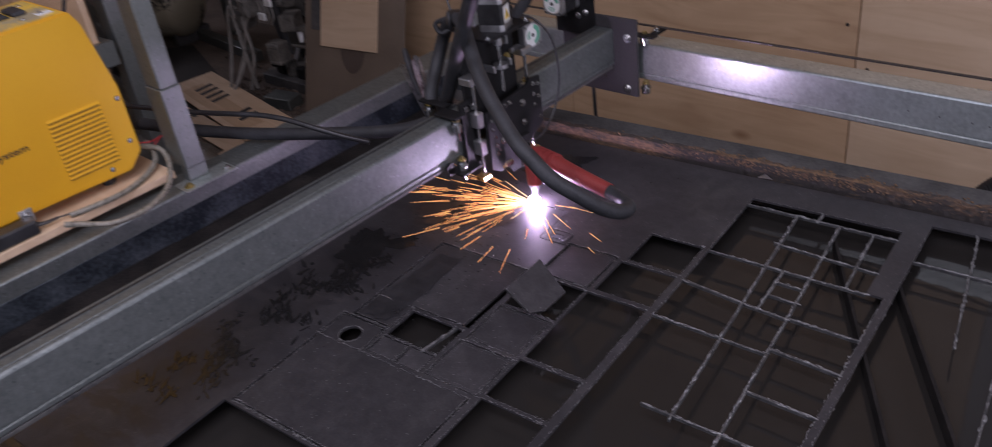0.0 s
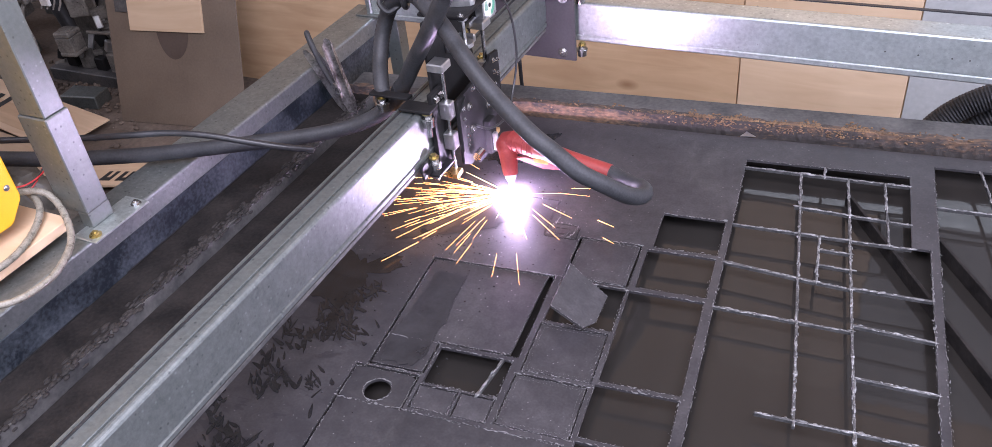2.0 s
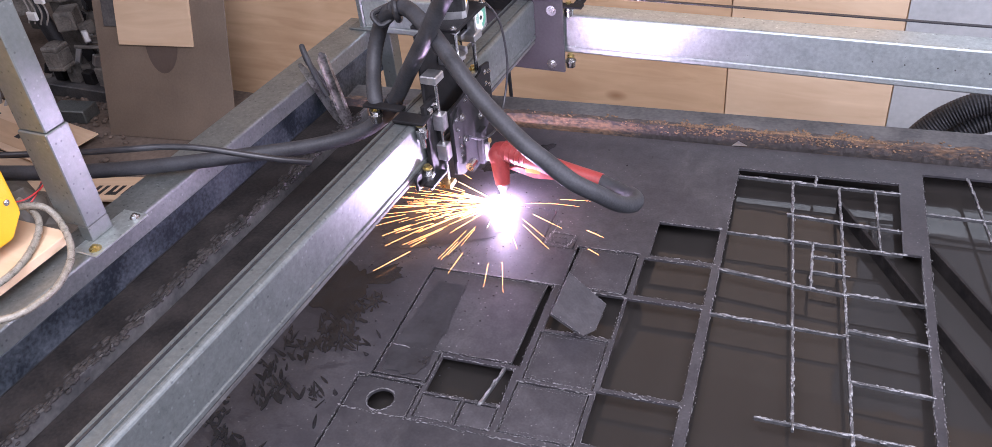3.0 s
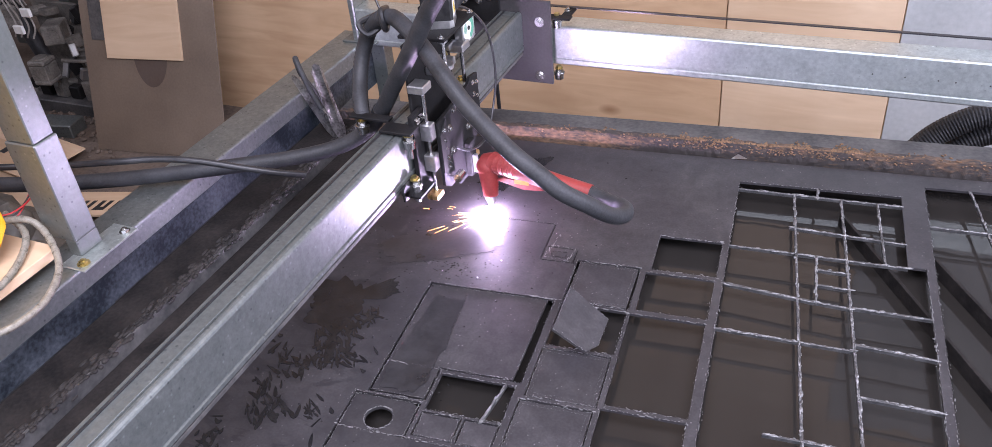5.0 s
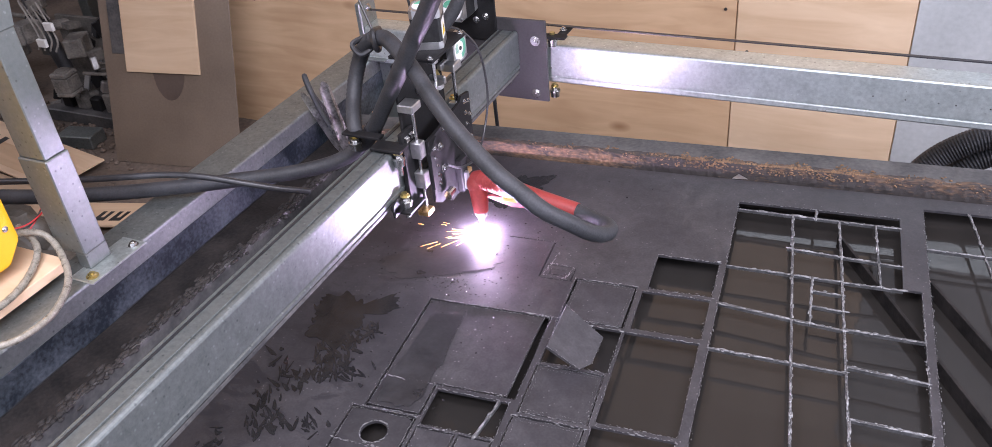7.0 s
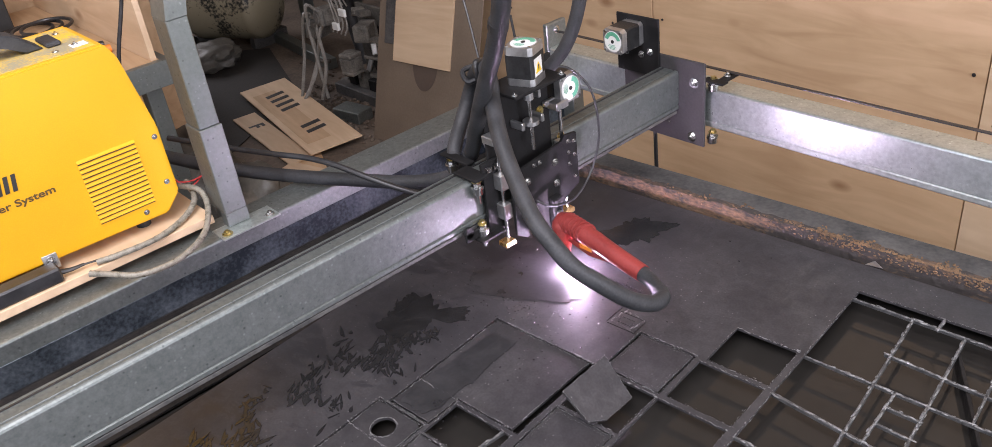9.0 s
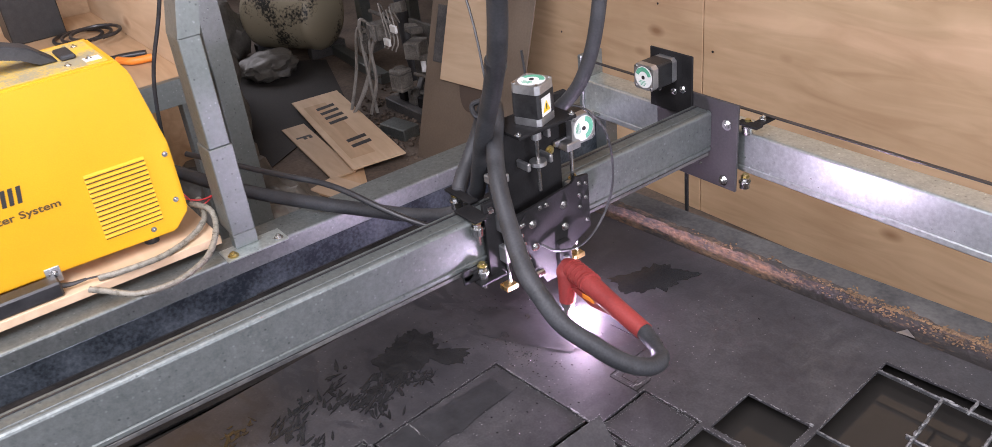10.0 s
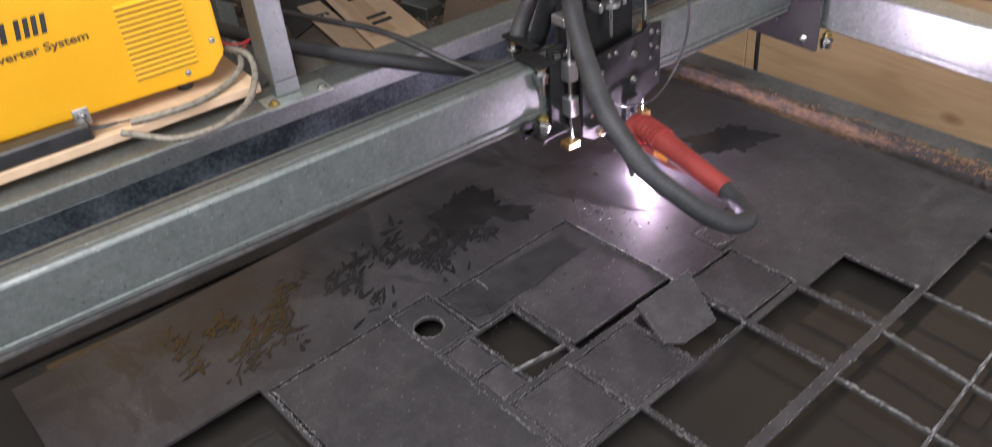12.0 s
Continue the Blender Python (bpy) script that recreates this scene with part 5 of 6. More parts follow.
def hoses():
    a = thing("torch_hose", "thick black rubber torch hose looping up over the head", "hose")
    bm = bmesh.new()
    tube(bm, [(-0.758, 1.2625, 0.797), (-0.742, 1.245, 0.801), (-0.738, 1.212, 0.812), (-0.752, 1.172, 0.838), (-0.776, 1.135, 0.878), (-0.809, 1.106, 0.915), (-0.849, 1.100, 0.950), (-0.894, 1.107, 0.977),
              (-0.972, 1.141, 1.019), (-1.028, 1.170, 1.058), (-1.09, 1.215, 1.090), (-1.140, 1.257, 1.101), (-1.185, 1.288, 1.108), (-1.218, 1.298, 1.100)], 0.0150, 14, 8)
    part("hose_body", bm, RUBBER, a, smooth=True)
    bm = bmesh.new()
    tube(bm, [(-1.216, 1.298, 1.101), (-1.254, 1.312, 1.070), (-1.276, 1.306, 1.020), (-1.274, 1.278, 0.978), (-1.258, 1.244, 0.950), (-1.244, 1.222, 0.926)], 0.0155, 14, 12, 0.0010)
    part("ribbed_sleeve", bm, RUBBER, a, "ribbed black sleeve", True)
    bm = bmesh.new()
    tube(bm, [(-1.215, 1.318, 1.112), (-1.205, 1.28, 1.12), (-1.20, 1.278, 1.09), (-1.215, 1.31, 1.08), (-1.225, 1.322, 1.10)], 0.006, 8, 6)
    part("tie", bm, CABLE, a)
    bm = bmesh.new()
    tube(bm, [(-1.238, 1.318, 1.098), (-1.262, 1.292, 1.088), (-1.244, 1.288, 1.070), (-1.226, 1.306, 1.082), (-1.240, 1.322, 1.096)], 0.0055, 8, 6)
    part("tie", bm, CABLE, a)
    for p, q in (((-1.218, 1.300, 1.118), (-1.345, 1.345, 1.33)), ((-1.150, 1.330, 1.06), (-1.165, 1.345, 1.20))):
        bm = bmesh.new()
        tube(bm, [p, tuple((u + v) / 2 + 0.004 for u, v in zip(p, q)), q], 0.0025, 6, 4)
        part("cord", bm, CABLE, a)
    b = thing("air_hose", "thick black hose hanging down to the beam and along the frame", "hose")
    bm = bmesh.new()
    tube(bm, [(-0.84, 1.09, 1.75), (-0.90, 1.12, 1.50), (-0.96, 1.15, 1.32), (-1.017, 1.172, 1.221), (-1.062, 1.188, 1.159), (-1.111, 1.204, 1.085), (-1.165, 1.228, 1.011), (-1.215, 1.248, 0.940), (-1.262, 1.255, 0.885),
              (-1.32, 1.238, 0.85), (-1.40, 1.198, 0.835), (-1.50, 1.150, 0.829), (-1.60, 1.095, 0.828), (-1.72, 1.03, 0.83), (-1.85, 0.96, 0.84), (-2.0, 0.90, 0.85)], 0.0155, 14, 7)
    part("hose_body", bm, RUBBER, b, smooth=True)
    for p, q in (((-1.218, 1.249, 0.937), (-1.226, 1.251, 0.926)), ((-0.985, 1.160, 1.275), (-0.992, 1.163, 1.262))):
        bm = bmesh.new()
        cyl(bm, p, q, 0.0172, seg=16)
        part("tie", bm, CABLE, b, "black cable tie")
    c = thing("drop_hose", "black hose hanging from above behind the head", "hose")
    bm = bmesh.new()
    tube(bm, [(-1.05, 1.45, 1.75), (-1.06, 1.45, 1.40), (-1.07, 1.44, 1.24), (-1.10, 1.42, 1.13), (-1.15, 1.38, 1.06)], 0.013, 14, 7)
    part("hose_body", bm, RUBBER, c, smooth=True)
    return [a, b, c]


def arc():
    o = thing("plasma_arc", "blinding violet-white plasma arc under the torch nozzle", "plasma arc", at=pose(-1.03, 1.297, 0.7105))
    bm = bmesh.new()
    ball(bm, (0, 0, 0), 0.0125, (1, 1, 0.8), 16)
    part("fireball", bm, ARC, o)
    return o


def sparks():
    """Fans of glowing streaks thrown back along the cut, each fan one rigid spray."""
    rnd = random.Random(21)
    out = []
    for k in range(4):
        s = thing("spark_spray", "fan of glowing orange cutting sparks", "sparks", "spark sprays", at=pose(-1.04, 1.311, 0.703))
        hot, cool = bmesh.new(), bmesh.new()
        small = 0.4 if k == 3 else 1.0
        for i in range(20 if k == 3 else 48):
            a = radians(rnd.gauss(204, 24) if rnd.random() < 0.78 or k > 1 else rnd.uniform(180, 380))
            el = radians(abs(rnd.gauss(0, 5)))
            d0 = 0.01 + small * rnd.uniform(0.0, 0.30) * rnd.uniform(0.2, 1)
            L = small * rnd.uniform(0.02, 0.10)
            d = Vector((math.cos(a) * math.cos(el), math.sin(a) * math.cos(el), math.sin(el)))
            p0 = d * d0
            p1 = d * (d0 + L) + Vector((0, 0, -0.012 * (L / 0.07) * rnd.random()))
            for q in (p0, p1):
                q.z = max(q.z, 0.0015)
            bm = hot if d0 < 0.04 else cool
            cyl(bm, p0, p1, rnd.uniform(0.0002, 0.0005), 0.00015, 5)
        tagged(part("streak_fan", hot, SPARK_HOT, s), kind="stuff")
        tagged(part("streak_fan", cool, SPARK, s), kind="stuff")
        out.append(s)
    return out


def earth_clamp():
    """A sprung earth clamp biting the tray wall, handles up, with its cable between them."""
    e = thing("earth_clamp", "worn sprung steel earth clamp biting the tray wall", "clamp")
    root = Vector((-1.5485, 1.495, 0.697))
    for tip, side, mat in ((Vector((-1.645, 1.500, 0.852)), 1, WORN), (Vector((-1.578, 1.488, 0.895)), -1, WORN)):
        d = tip - root
        L = d.length
        m = Matrix.Translation(root + Vector((-0.006 * side, 0, 0))) @ d.to_track_quat("X", "Y").to_matrix().to_4x4()
        bm = bmesh.new()
        out = [(0.0, -0.008), (0.035, -0.0165), (0.085, -0.015), (L - 0.016, -0.0115), (L - 0.005, -0.008), (L, 0.0), (L - 0.005, 0.008), (L - 0.016, 0.0115), (0.085, 0.015), (0.035, 0.0165), (0.0, 0.008)]
        prism(bm, out, -0.001, 0.001, "z")
        for y in (-0.012, 0.011):
            box(bm, 0.05, L - 0.014, y, y + 0.001, -0.0095 if side < 0 else 0.0011, -0.0011 if side < 0 else 0.0095)
        part("handle", bm, mat, e).matrix_basis = m
        bm = bmesh.new()
        box(bm, 0.004, 0.036, -0.0055, 0.0055, 0.0012, 0.004, 0.0006)
        part("jaw", bm, BRASS if side > 0 else DIRTY, e).matrix_basis = m
    mid = root + Vector((-0.020, 0.001, 0.062))
    bm = bmesh.new()
    tube(bm, [mid + Vector((0.009 * math.cos(0.7 * w), -0.012 + 0.0012 * w, 0.009 * math.sin(0.7 * w))) for w in range(20)], 0.0016, 6, 3)
    part("spring", bm, DIRTY, e)
    bm = bmesh.new()
    tube(bm, [(-1.585, 1.495, 0.775), (-1.606, 1.497, 0.815), (-1.622, 1.500, 0.855), (-1.638, 1.510, 0.878), (-1.648, 1.520, 0.884), (-1.655, 1.530, 0.868), (-1.652, 1.535, 0.835), (-1.636, 1.545, 0.79), (-1.610, 1.56, 0.72)], 0.0068, 12, 6)
    part("cable", bm, RUBBER, e, "black earth cable", True)
    return e


earth_clamp()
GANTRY = gantry()
HEAD = carriage()
TORCH = torch()
HOSES = hoses()
ARC_OB = arc()
SPRAYS = sparks()

# ---- power source and shelf ----


def power_source():
    sh = thing("shelf", "plywood shelf board resting on the steel frame", "shelf")
    bm = bmesh.new()
    box(bm, -2.10, -1.690, -0.9, 0.815, 0.822, 0.840, 0.001)
    part("board", bm, PLY_PALE, sh)
    bm = bmesh.new()
    box(bm, -2.10, -1.7405, -0.9, 0.80, 0.806, 0.8215)
    part("batten", bm, PLY, sh)
    u = thing("power_source", "yellow plasma cutting power source with louvred side panel", "power source")
    X = -1.74
    outline = [(0.27, 0.872), (0.746, 0.862), (0.781, 0.898), (0.781, 1.05), (0.752, 1.205), (0.735, 1.235), (0.27, 1.235)]
    bm = bmesh.new()
    prism(bm, outline, -1.955, X, "x")
    bmesh.ops.bevel(bm, geom=bm.edges[:], offset=0.004, segments=2, affect="EDGES")
    b = part("case", bm, YELLOW, u, smooth=True)
    bm = bmesh.new()
    box(bm, -1.94, -1.752, 0.28, 0.725, 1.2352, 1.2362)
    part("lid", bm, DUSTY, u, "dusty scuffed yellow top")
    # louvres
    n = 14
    for k in range(n):
        z = 0.898 + k * (0.142 / n)
        bm = bmesh.new()
        prism(bm, [(X + 0.0002, z + 0.0036), (X + 0.0042, z + 0.0040), (X + 0.0042, z + 0.0052), (X + 0.0002, z + 0.0100)], 0.612, 0.728, "y")
        lv = part("louvre", bm, YELLOW, u)
        # brown strip paints in the shadow line below each louvre
        bm = bmesh.new()
        box(bm, X + 0.0001, X + 0.0005, 0.613, 0.727, z, z + 0.0034)
        part("slot", bm, BROWN_INK, lv)
    for y, z in ((0.768, 1.03), (0.703, 0.884), (0.762, 0.93)):
        bolt(u, (X + 0.0005, y, z), (1, 0, 0), 0.004, 0.003)
    bm = bmesh.new()
    box(bm, X - 0.006, X + 0.003, 0.488, 0.516, 0.852, 0.885, 0.001)
    part("foot_bracket", bm, ALU, u)
    bolt(u, (X + 0.003, 0.502, 0.872), (1, 0, 0), 0.006)
    for y in (0.34, 0.70):
        for x in (-1.92, -1.78):
            bm = bmesh.new()
            cyl(bm, (x, y, 0.8405), (x, y, 0.8635 if y > 0.5 else 0.8705), 0.015, 0.018, 14)
            part("rubber_foot", bm, RUBBER, u)
    bm = bmesh.new()
    prism(bm, [(0.315, 1.2366), (0.345, 1.272), (0.40, 1.292), (0.56, 1.292), (0.612, 1.274), (0.655, 1.2366), (0.622, 1.2366), (0.595, 1.258), (0.55, 1.272), (0.41, 1.272), (0.365, 1.256), (0.345, 1.2366)], -1.876, -1.824, "x")
    bmesh.ops.bevel(bm, geom=bm.edges[:], offset=0.003, segments=1, affect="EDGES")
    part("handle", bm, RUBBER, u, "black plastic carrying handle", True)
    bm = bmesh.new()
    box(bm, -1.885, -1.815, 0.657, 0.685, 1.2365, 1.246, 0.003)
    part("handle_foot", bm, RUBBER, u)
    for y, x in ((0.70, -1.79), (0.70, -1.90), (0.66, -1.78)):
        bolt(u, (x, y, 1.2364), (0, 0, 1), 0.0045, 0.003)
    bm = bmesh.new()
    box(bm, -1.80, -1.77, 0.69, 0.72, 1.2364, 1.2369)
    part("sticker", bm, WHITE, u)
    # maker's mark as plain slanted bars, and the line of writing under it
    face = Matrix(((0, 0, 1, X + 0.0004), (1, 0, 0, 0), (0, 1, 0, 0), (0, 0, 0, 1)))
    for y0, w in ((0.392, 0.018), (0.416, 0.009), (0.429, 0.018), (0.452, 0.022), (0.479, 0.022)):
        bm = bmesh.new()
        z0, z1, sl = 1.029, 1.062, 0.006
        for q in ((0.0, 0.008), (w - 0.008, w)) if w > 0.02 else ((0.0, 0.009),):
            prism(bm, [(y0 + q[0], z0), (y0 + q[1], z0), (y0 + q[1] + sl, z1), (y0 + q[0] + sl, z1)], X + 0.0003, X + 0.0012, "x")
        part("mark_bar", bm, INK, u, "black maker's mark drawn as plain bars")
    writing("The Inverter System", 0.020, BROWN_INK, u, Matrix.Translation((0, 0.345, 0.999)) @ Matrix(((0, 0, 1, X + 0.0006), (1, 0, 0, 0), (0, 1, 0, 0), (0, 0, 0, 1))), width=0.215, bold=0.0004)
    # adapter and cables on the shelf
    a = thing("power_adapter", "black power adapter with a cable beside the power source", "adapter")
    bm = bmesh.new()
    box(bm, -1.735, -1.695, 0.30, 0.505, 0.8405, 0.872, 0.004)
    part("adapter_case", bm, CABLE, a)
    bm = bmesh.new()
    tube(bm, [(-1.715, 0.505, 0.853), (-1.71, 0.525, 0.851), (-1.71, 0.55, 0.85)], (0.006, 0.003), 8, 4)
    part("plug_boot", bm, CABLE, a)
    bm = bmesh.new()
    tube(bm, [(-1.71, 0.548, 0.85), (-1.705, 0.58, 0.847), (-1.70, 0.60, 0.844), (-1.705, 0.615, 0.843)], 0.0022, 8)
    part("cord", bm, CABLE, a)
    bm = bmesh.new()
    tube(bm, [(-1.668, 0.545, 0.848), (-1.640, 0.575, 0.842), (-1.610, 0.605, 0.836), (-1.597, 0.640, 0.833), (-1.603, 0.700, 0.830), (-1.642, 0.770, 0.836), (-1.703, 0.815, 0.858), (-1.745, 0.822, 0.880), (-1.79, 0.80, 0.885)], 0.0066, 10, 8, 0.0006)
    solid("braided_tube", bm, BRAID, "clear braided air tube curving off the shelf edge", "tube", smooth=True)
    bm = bmesh.new()
    tube(bm, [(-1.80, 0.82, 0.885), (-1.75, 0.808, 0.862), (-1.715, 0.762, 0.849), (-1.686, 0.690, 0.8475), (-1.690, 0.610, 0.8475), (-1.70, 0.57, 0.8475)], 0.0066, 10, 8, 0.0006)
    solid("braided_tube", bm, BRAID, "clear braided air tube lying on the shelf", "tube", smooth=True)
    for k, mat in ((0, WIRE_RED), (1, CABLE), (2, WIRE_RED)):
        bm = bmesh.new()
        tube(bm, [(-1.80, 0.785, 0.90 + 0.01 * k), (-1.78, 0.82, 0.89 - 0.006 * k), (-1.77, 0.86 + 0.01 * k, 0.90 + 0.012 * k), (-1.80, 0.90, 0.91)], 0.0016, 6)
        solid("wire", bm, mat, "thin wire from the back of the power source", "wire", "loose wires")
    bm = bmesh.new()
    tube(bm, [(-1.95, 0.86, 0.93), (-1.80, 0.955, 0.905), (-1.70, 0.995, 0.905), (-1.63, 1.03, 0.902), (-1.56, 1.055, 0.895), (-1.48, 1.085, 0.875), (-1.43, 1.115, 0.855), (-1.39, 1.15, 0.835)], 0.0065, 10)
    solid("power_cable", bm, CABLE, "black power cable sagging over the frame", "cable", smooth=True)
    return u


power_source()


# ---- rear bay and clutter ----


def board(name, label, m, L, W, T, mat, category="board", group="", bev=0.001):
    bm = bmesh.new()
    box(bm, -L / 2, L / 2, -W / 2, W / 2, 0, T, bev)
    ob = thing(name, label, category, group, at=m)
    part("panel", bm, mat, ob)
    return ob


def rear_bay():
    # brown sheet leaning on the wall, with a pale board and a dark strip for a cut-out
    lean = Matrix.Translation((-3.30, 2.20, 0.002)) @ Euler((radians(-18), 0, radians(8.5))).to_matrix().to_4x4()
    b = thing("leaning_sheet", "brown hardboard sheet leaning on the plywood wall", "sheet", at=lean)
    bm = bmesh.new()
    box(bm, 0, 0.60, 0, 0.006, 0, 1.35, 0.001)
    part("panel", bm, HARDBOARD, b)
    # dark strip laid on the face where the cut-out would look dark
    bm = bmesh.new()
    box(bm, 0.045, 0.125, -0.006, -0.001, 0.45, 0.70, 0.001)
    part("cutout_stand_in", bm, DIRTY, b, "dark strip standing in for a cut-out in the sheet")
    bm = bmesh.new()
    box(bm, 0.11, 0.45, -0.012, -0.001, 0.38, 1.0, 0.001)
    part("pale_board", bm, PLY_PALE, b, "pale plywood offcut in front of the sheet")
    bm = bmesh.new()
    prism(bm, [(0.30 + 0.075 * math.cos(a), 0.40 + 0.13 * math.sin(a)) for a in [math.pi * (1 + k / 16) for k in range(17)]], -0.0012, -0.0004, "y")
    part("stain", bm, surface("dark_stain", (0.07, 0.05, 0.04), (0.10, 0.075, 0.06), 0.5, 0, 8, 100, 0.05), b)
    # stencil boards on the floor
    b1 = board("stencil_board", "plywood stencil board with cut letters lying on the floor", pose(-3.82, 2.10, 0.035, 1.5, 0, -10), 1.02, 0.26, 0.008, PLY_PALE, "stencil board", "stencil boards")
    rnd = random.Random(3)
    bm = bmesh.new()
    box(bm, -0.38, 0.40, -0.10, 0.02, 0.0081, 0.0088)
    part("dirt_print", bm, PLY, b1)
    for k, x in enumerate((-0.34, -0.265, -0.19, -0.115, 0.16, 0.235)):
        bm = bmesh.new()
        prism(bm, [(x + 0.020, -0.050), (x + 0.056, -0.050), (x + 0.040, 0.050), (x + 0.004, 0.050)], 0.0089, 0.0096, "z")
        part("letter_bar", bm, INK, b1, "dark slanted bar cut through the board")
    b2 = board("stencil_board", "narrow plywood stencil board with one cut letter", pose(-3.72, 1.89, 0.012, 0, 0, -7), 0.72, 0.12, 0.008, PLY_PALE, "stencil board", "stencil boards")
    writing("F", 0.10, INK, b2, pose(-0.20, -0.035, 0.0086, 0, 0, 0), "letter", bold=0.004)
    board("plank", "pale plywood plank lying on the floor", pose(-3.36, 1.86, 0.002, 0, 0, -24), 0.42, 0.16, 0.008, PLY, "plank", "planks")
    for k, (x, y, r, L, W) in enumerate(((-3.30, 1.60, 31, 0.55, 0.05), (-3.22, 1.50, 31, 0.60, 0.09), (-3.02, 1.80, 16, 0.62, 0.15), (-3.05, 1.30, 25, 0.6, 0.10))):
        p = board("plank", "pale plywood plank lying on the floor", pose(x, y, 0.012 + 0.012 * k, 0, 0, r), L, W, 0.01, PLY_PALE, "plank", "planks")
        if k == 2:
            for q in range(3):
                bm = bmesh.new()
                prism(bm, [(0.03 + 0.065 * q, -0.045), (0.075 + 0.065 * q, -0.045), (0.09 + 0.065 * q, 0.015), (0.075 + 0.065 * q, 0.015), (0.066 + 0.065 * q, -0.025), (0.052 + 0.065 * q, -0.025), (0.06 + 0.065 * q, 0.015), (0.045 + 0.065 * q, 0.015)], 0.0102, 0.011, "z")
                part("letter_bar", bm, INK, p)
    # dark mat
    bm = bmesh.new()
    prism(bm, [(-5.35, 2.2), (-4.5, 1.2), (-3.6, 1.45), (-4.15, 2.30), (-4.95, 2.58)], 0.001, 0.006, "z")
    solid("floor_mat", bm, MAT, "dark rubber mat on the concrete floor", "floor mat")
    # rubble
    lumps = []
    for i in range(500):
        sz = rnd.uniform(0.004, 0.018)
        lumps.append(pose(rnd.gauss(-3.7, 0.25), rnd.gauss(2.35, 0.16), sz * 0.4, 0, 0, rnd.uniform(0, 360)) @ Matrix.Diagonal((sz, sz * rnd.uniform(0.5, 1), sz * 0.6, 1)))
    blobs("rubble", lumps, FLOOR, None, "grey grit and rubble on the floor")
    bpy.data.objects["rubble"]["category"] = "rubble"
    # old tank
    t = thing("air_tank", "pale old compressor tank with black scorch blotches", "tank")
    bm = bmesh.new()
    c0, c1 = Vector((-5.40, 2.44, 0.27)), Vector((-5.04, 2.64, 0.27))
    cyl(bm, c0, c1, 0.225, seg=28)
    d = (c1 - c0).normalized()
    for c in (c0, c1):
        o = bmesh.ops.create_uvsphere(bm, u_segments=24, v_segments=12, radius=0.224)
        bmesh.ops.transform(bm, matrix=Matrix.Translation(c) @ d.to_track_quat("Z", "Y").to_matrix().to_4x4() @ Matrix.Diagonal((1, 1, 0.45, 1)), verts=o["verts"])
    part("vessel", bm, TANK, t, smooth=True)
    for c in (c0, c1):
        bm = bmesh.new()
        box(bm, c.x - 0.03, c.x + 0.03, c.y - 0.12, c.y + 0.12, 0.0, 0.08, 0.003)
        part("foot", bm, DIRTY, t)
    # upright steel posts and a bar
    for x, y in ((-4.88, 2.86), (-4.62, 3.05), (-4.32, 3.15)):
        bm = bmesh.new()
        box(bm, x - 0.035, x + 0.035, y - 0.035, y + 0.035, 0, 3.19, 0.003)
        solid("steel_upright", bm, GALV_OLD, "grey square steel upright in the rear bay", "post", "steel uprights")
    bm = bmesh.new()
    box(bm, -0.45, 0.45, -0.03, 0.03, 0, 0.06, 0.003)
    solid("steel_bar", bm, GALV_OLD, "dusty steel bar lying on the floor", "steel bar", at=pose(-4.72, 2.66, 0.001, 0, 0, -6))
    bm = bmesh.new()
    tube(bm, [(-4.35, 3.0, 1.6), (-4.40, 2.9, 1.0), (-4.30, 2.80, 0.6), (-4.15, 2.72, 0.3), (-4.05, 2.7, 0.05)], 0.035, 12)
    solid("corrugated_hose", bm, RUBBER, "grey-black hose hanging in the rear bay", "hose", smooth=True)
    # spare machine head with motors and looms
    h = thing("spare_head", "dusty spare machine head with motors and loose looms", "machine part")
    bm = bmesh.new()
    box(bm, -3.86, -3.60, 2.58, 2.60, 0.06, 0.46, 0.002)
    part("back_plate", bm, DUST, h)
    bm = bmesh.new()
    box(bm, -3.95, -3.45, 2.42, 2.56, 0.001, 0.06, 0.004)
    part("base_rail", bm, DIRTY, h)
    for x, y, z, rx, rz in ((-3.98, 2.46, 0.36, 90, 15), (-3.80, 2.44, 0.46, 90, -10), (-3.70, 2.40, 0.17, 0, 10), (-3.66, 2.52, 0.38, 90, 30)):
        bm = bmesh.new()
        box(bm, -0.042, 0.042, -0.042, 0.042, 0.0, 0.022, 0.006)
        box(bm, -0.041, 0.041, -0.041, 0.041, 0.022, 0.088, 0.003)
        box(bm, -0.042, 0.042, -0.042, 0.042, 0.088, 0.112, 0.006)
        cyl(bm, (0, 0, 0.112), (0, 0, 0.118), 0.03, seg=16)
        part("spare_motor", bm, DUST, h, "dusty square motor").matrix_basis = pose(x, y, z, rx, 0, rz)
    for k in range(4):
        bm = bmesh.new()
        box(bm, -3.86 + 0.09 * k, -3.80 + 0.09 * k, 2.46, 2.50, 0.0605, 0.12 + 0.03 * (k % 2), 0.004)
        part("bracket", bm, DUST if k % 2 else BLACK, h)
    for k in range(26):
        x, y, z = rnd.uniform(-4.02, -3.46), rnd.uniform(2.40, 2.62), rnd.uniform(0.02, 0.50)
        w, d, q = rnd.uniform(0.02, 0.09), rnd.uniform(0.02, 0.06), rnd.uniform(0.02, 0.08)
        bm = bmesh.new()
        if k % 3:
            box(bm, -w / 2, w / 2, -d / 2, d / 2, -q / 2, q / 2, 0.004)
        else:
            cyl(bm, (-w, 0, 0), (w, 0, 0), q * 0.35, seg=12)
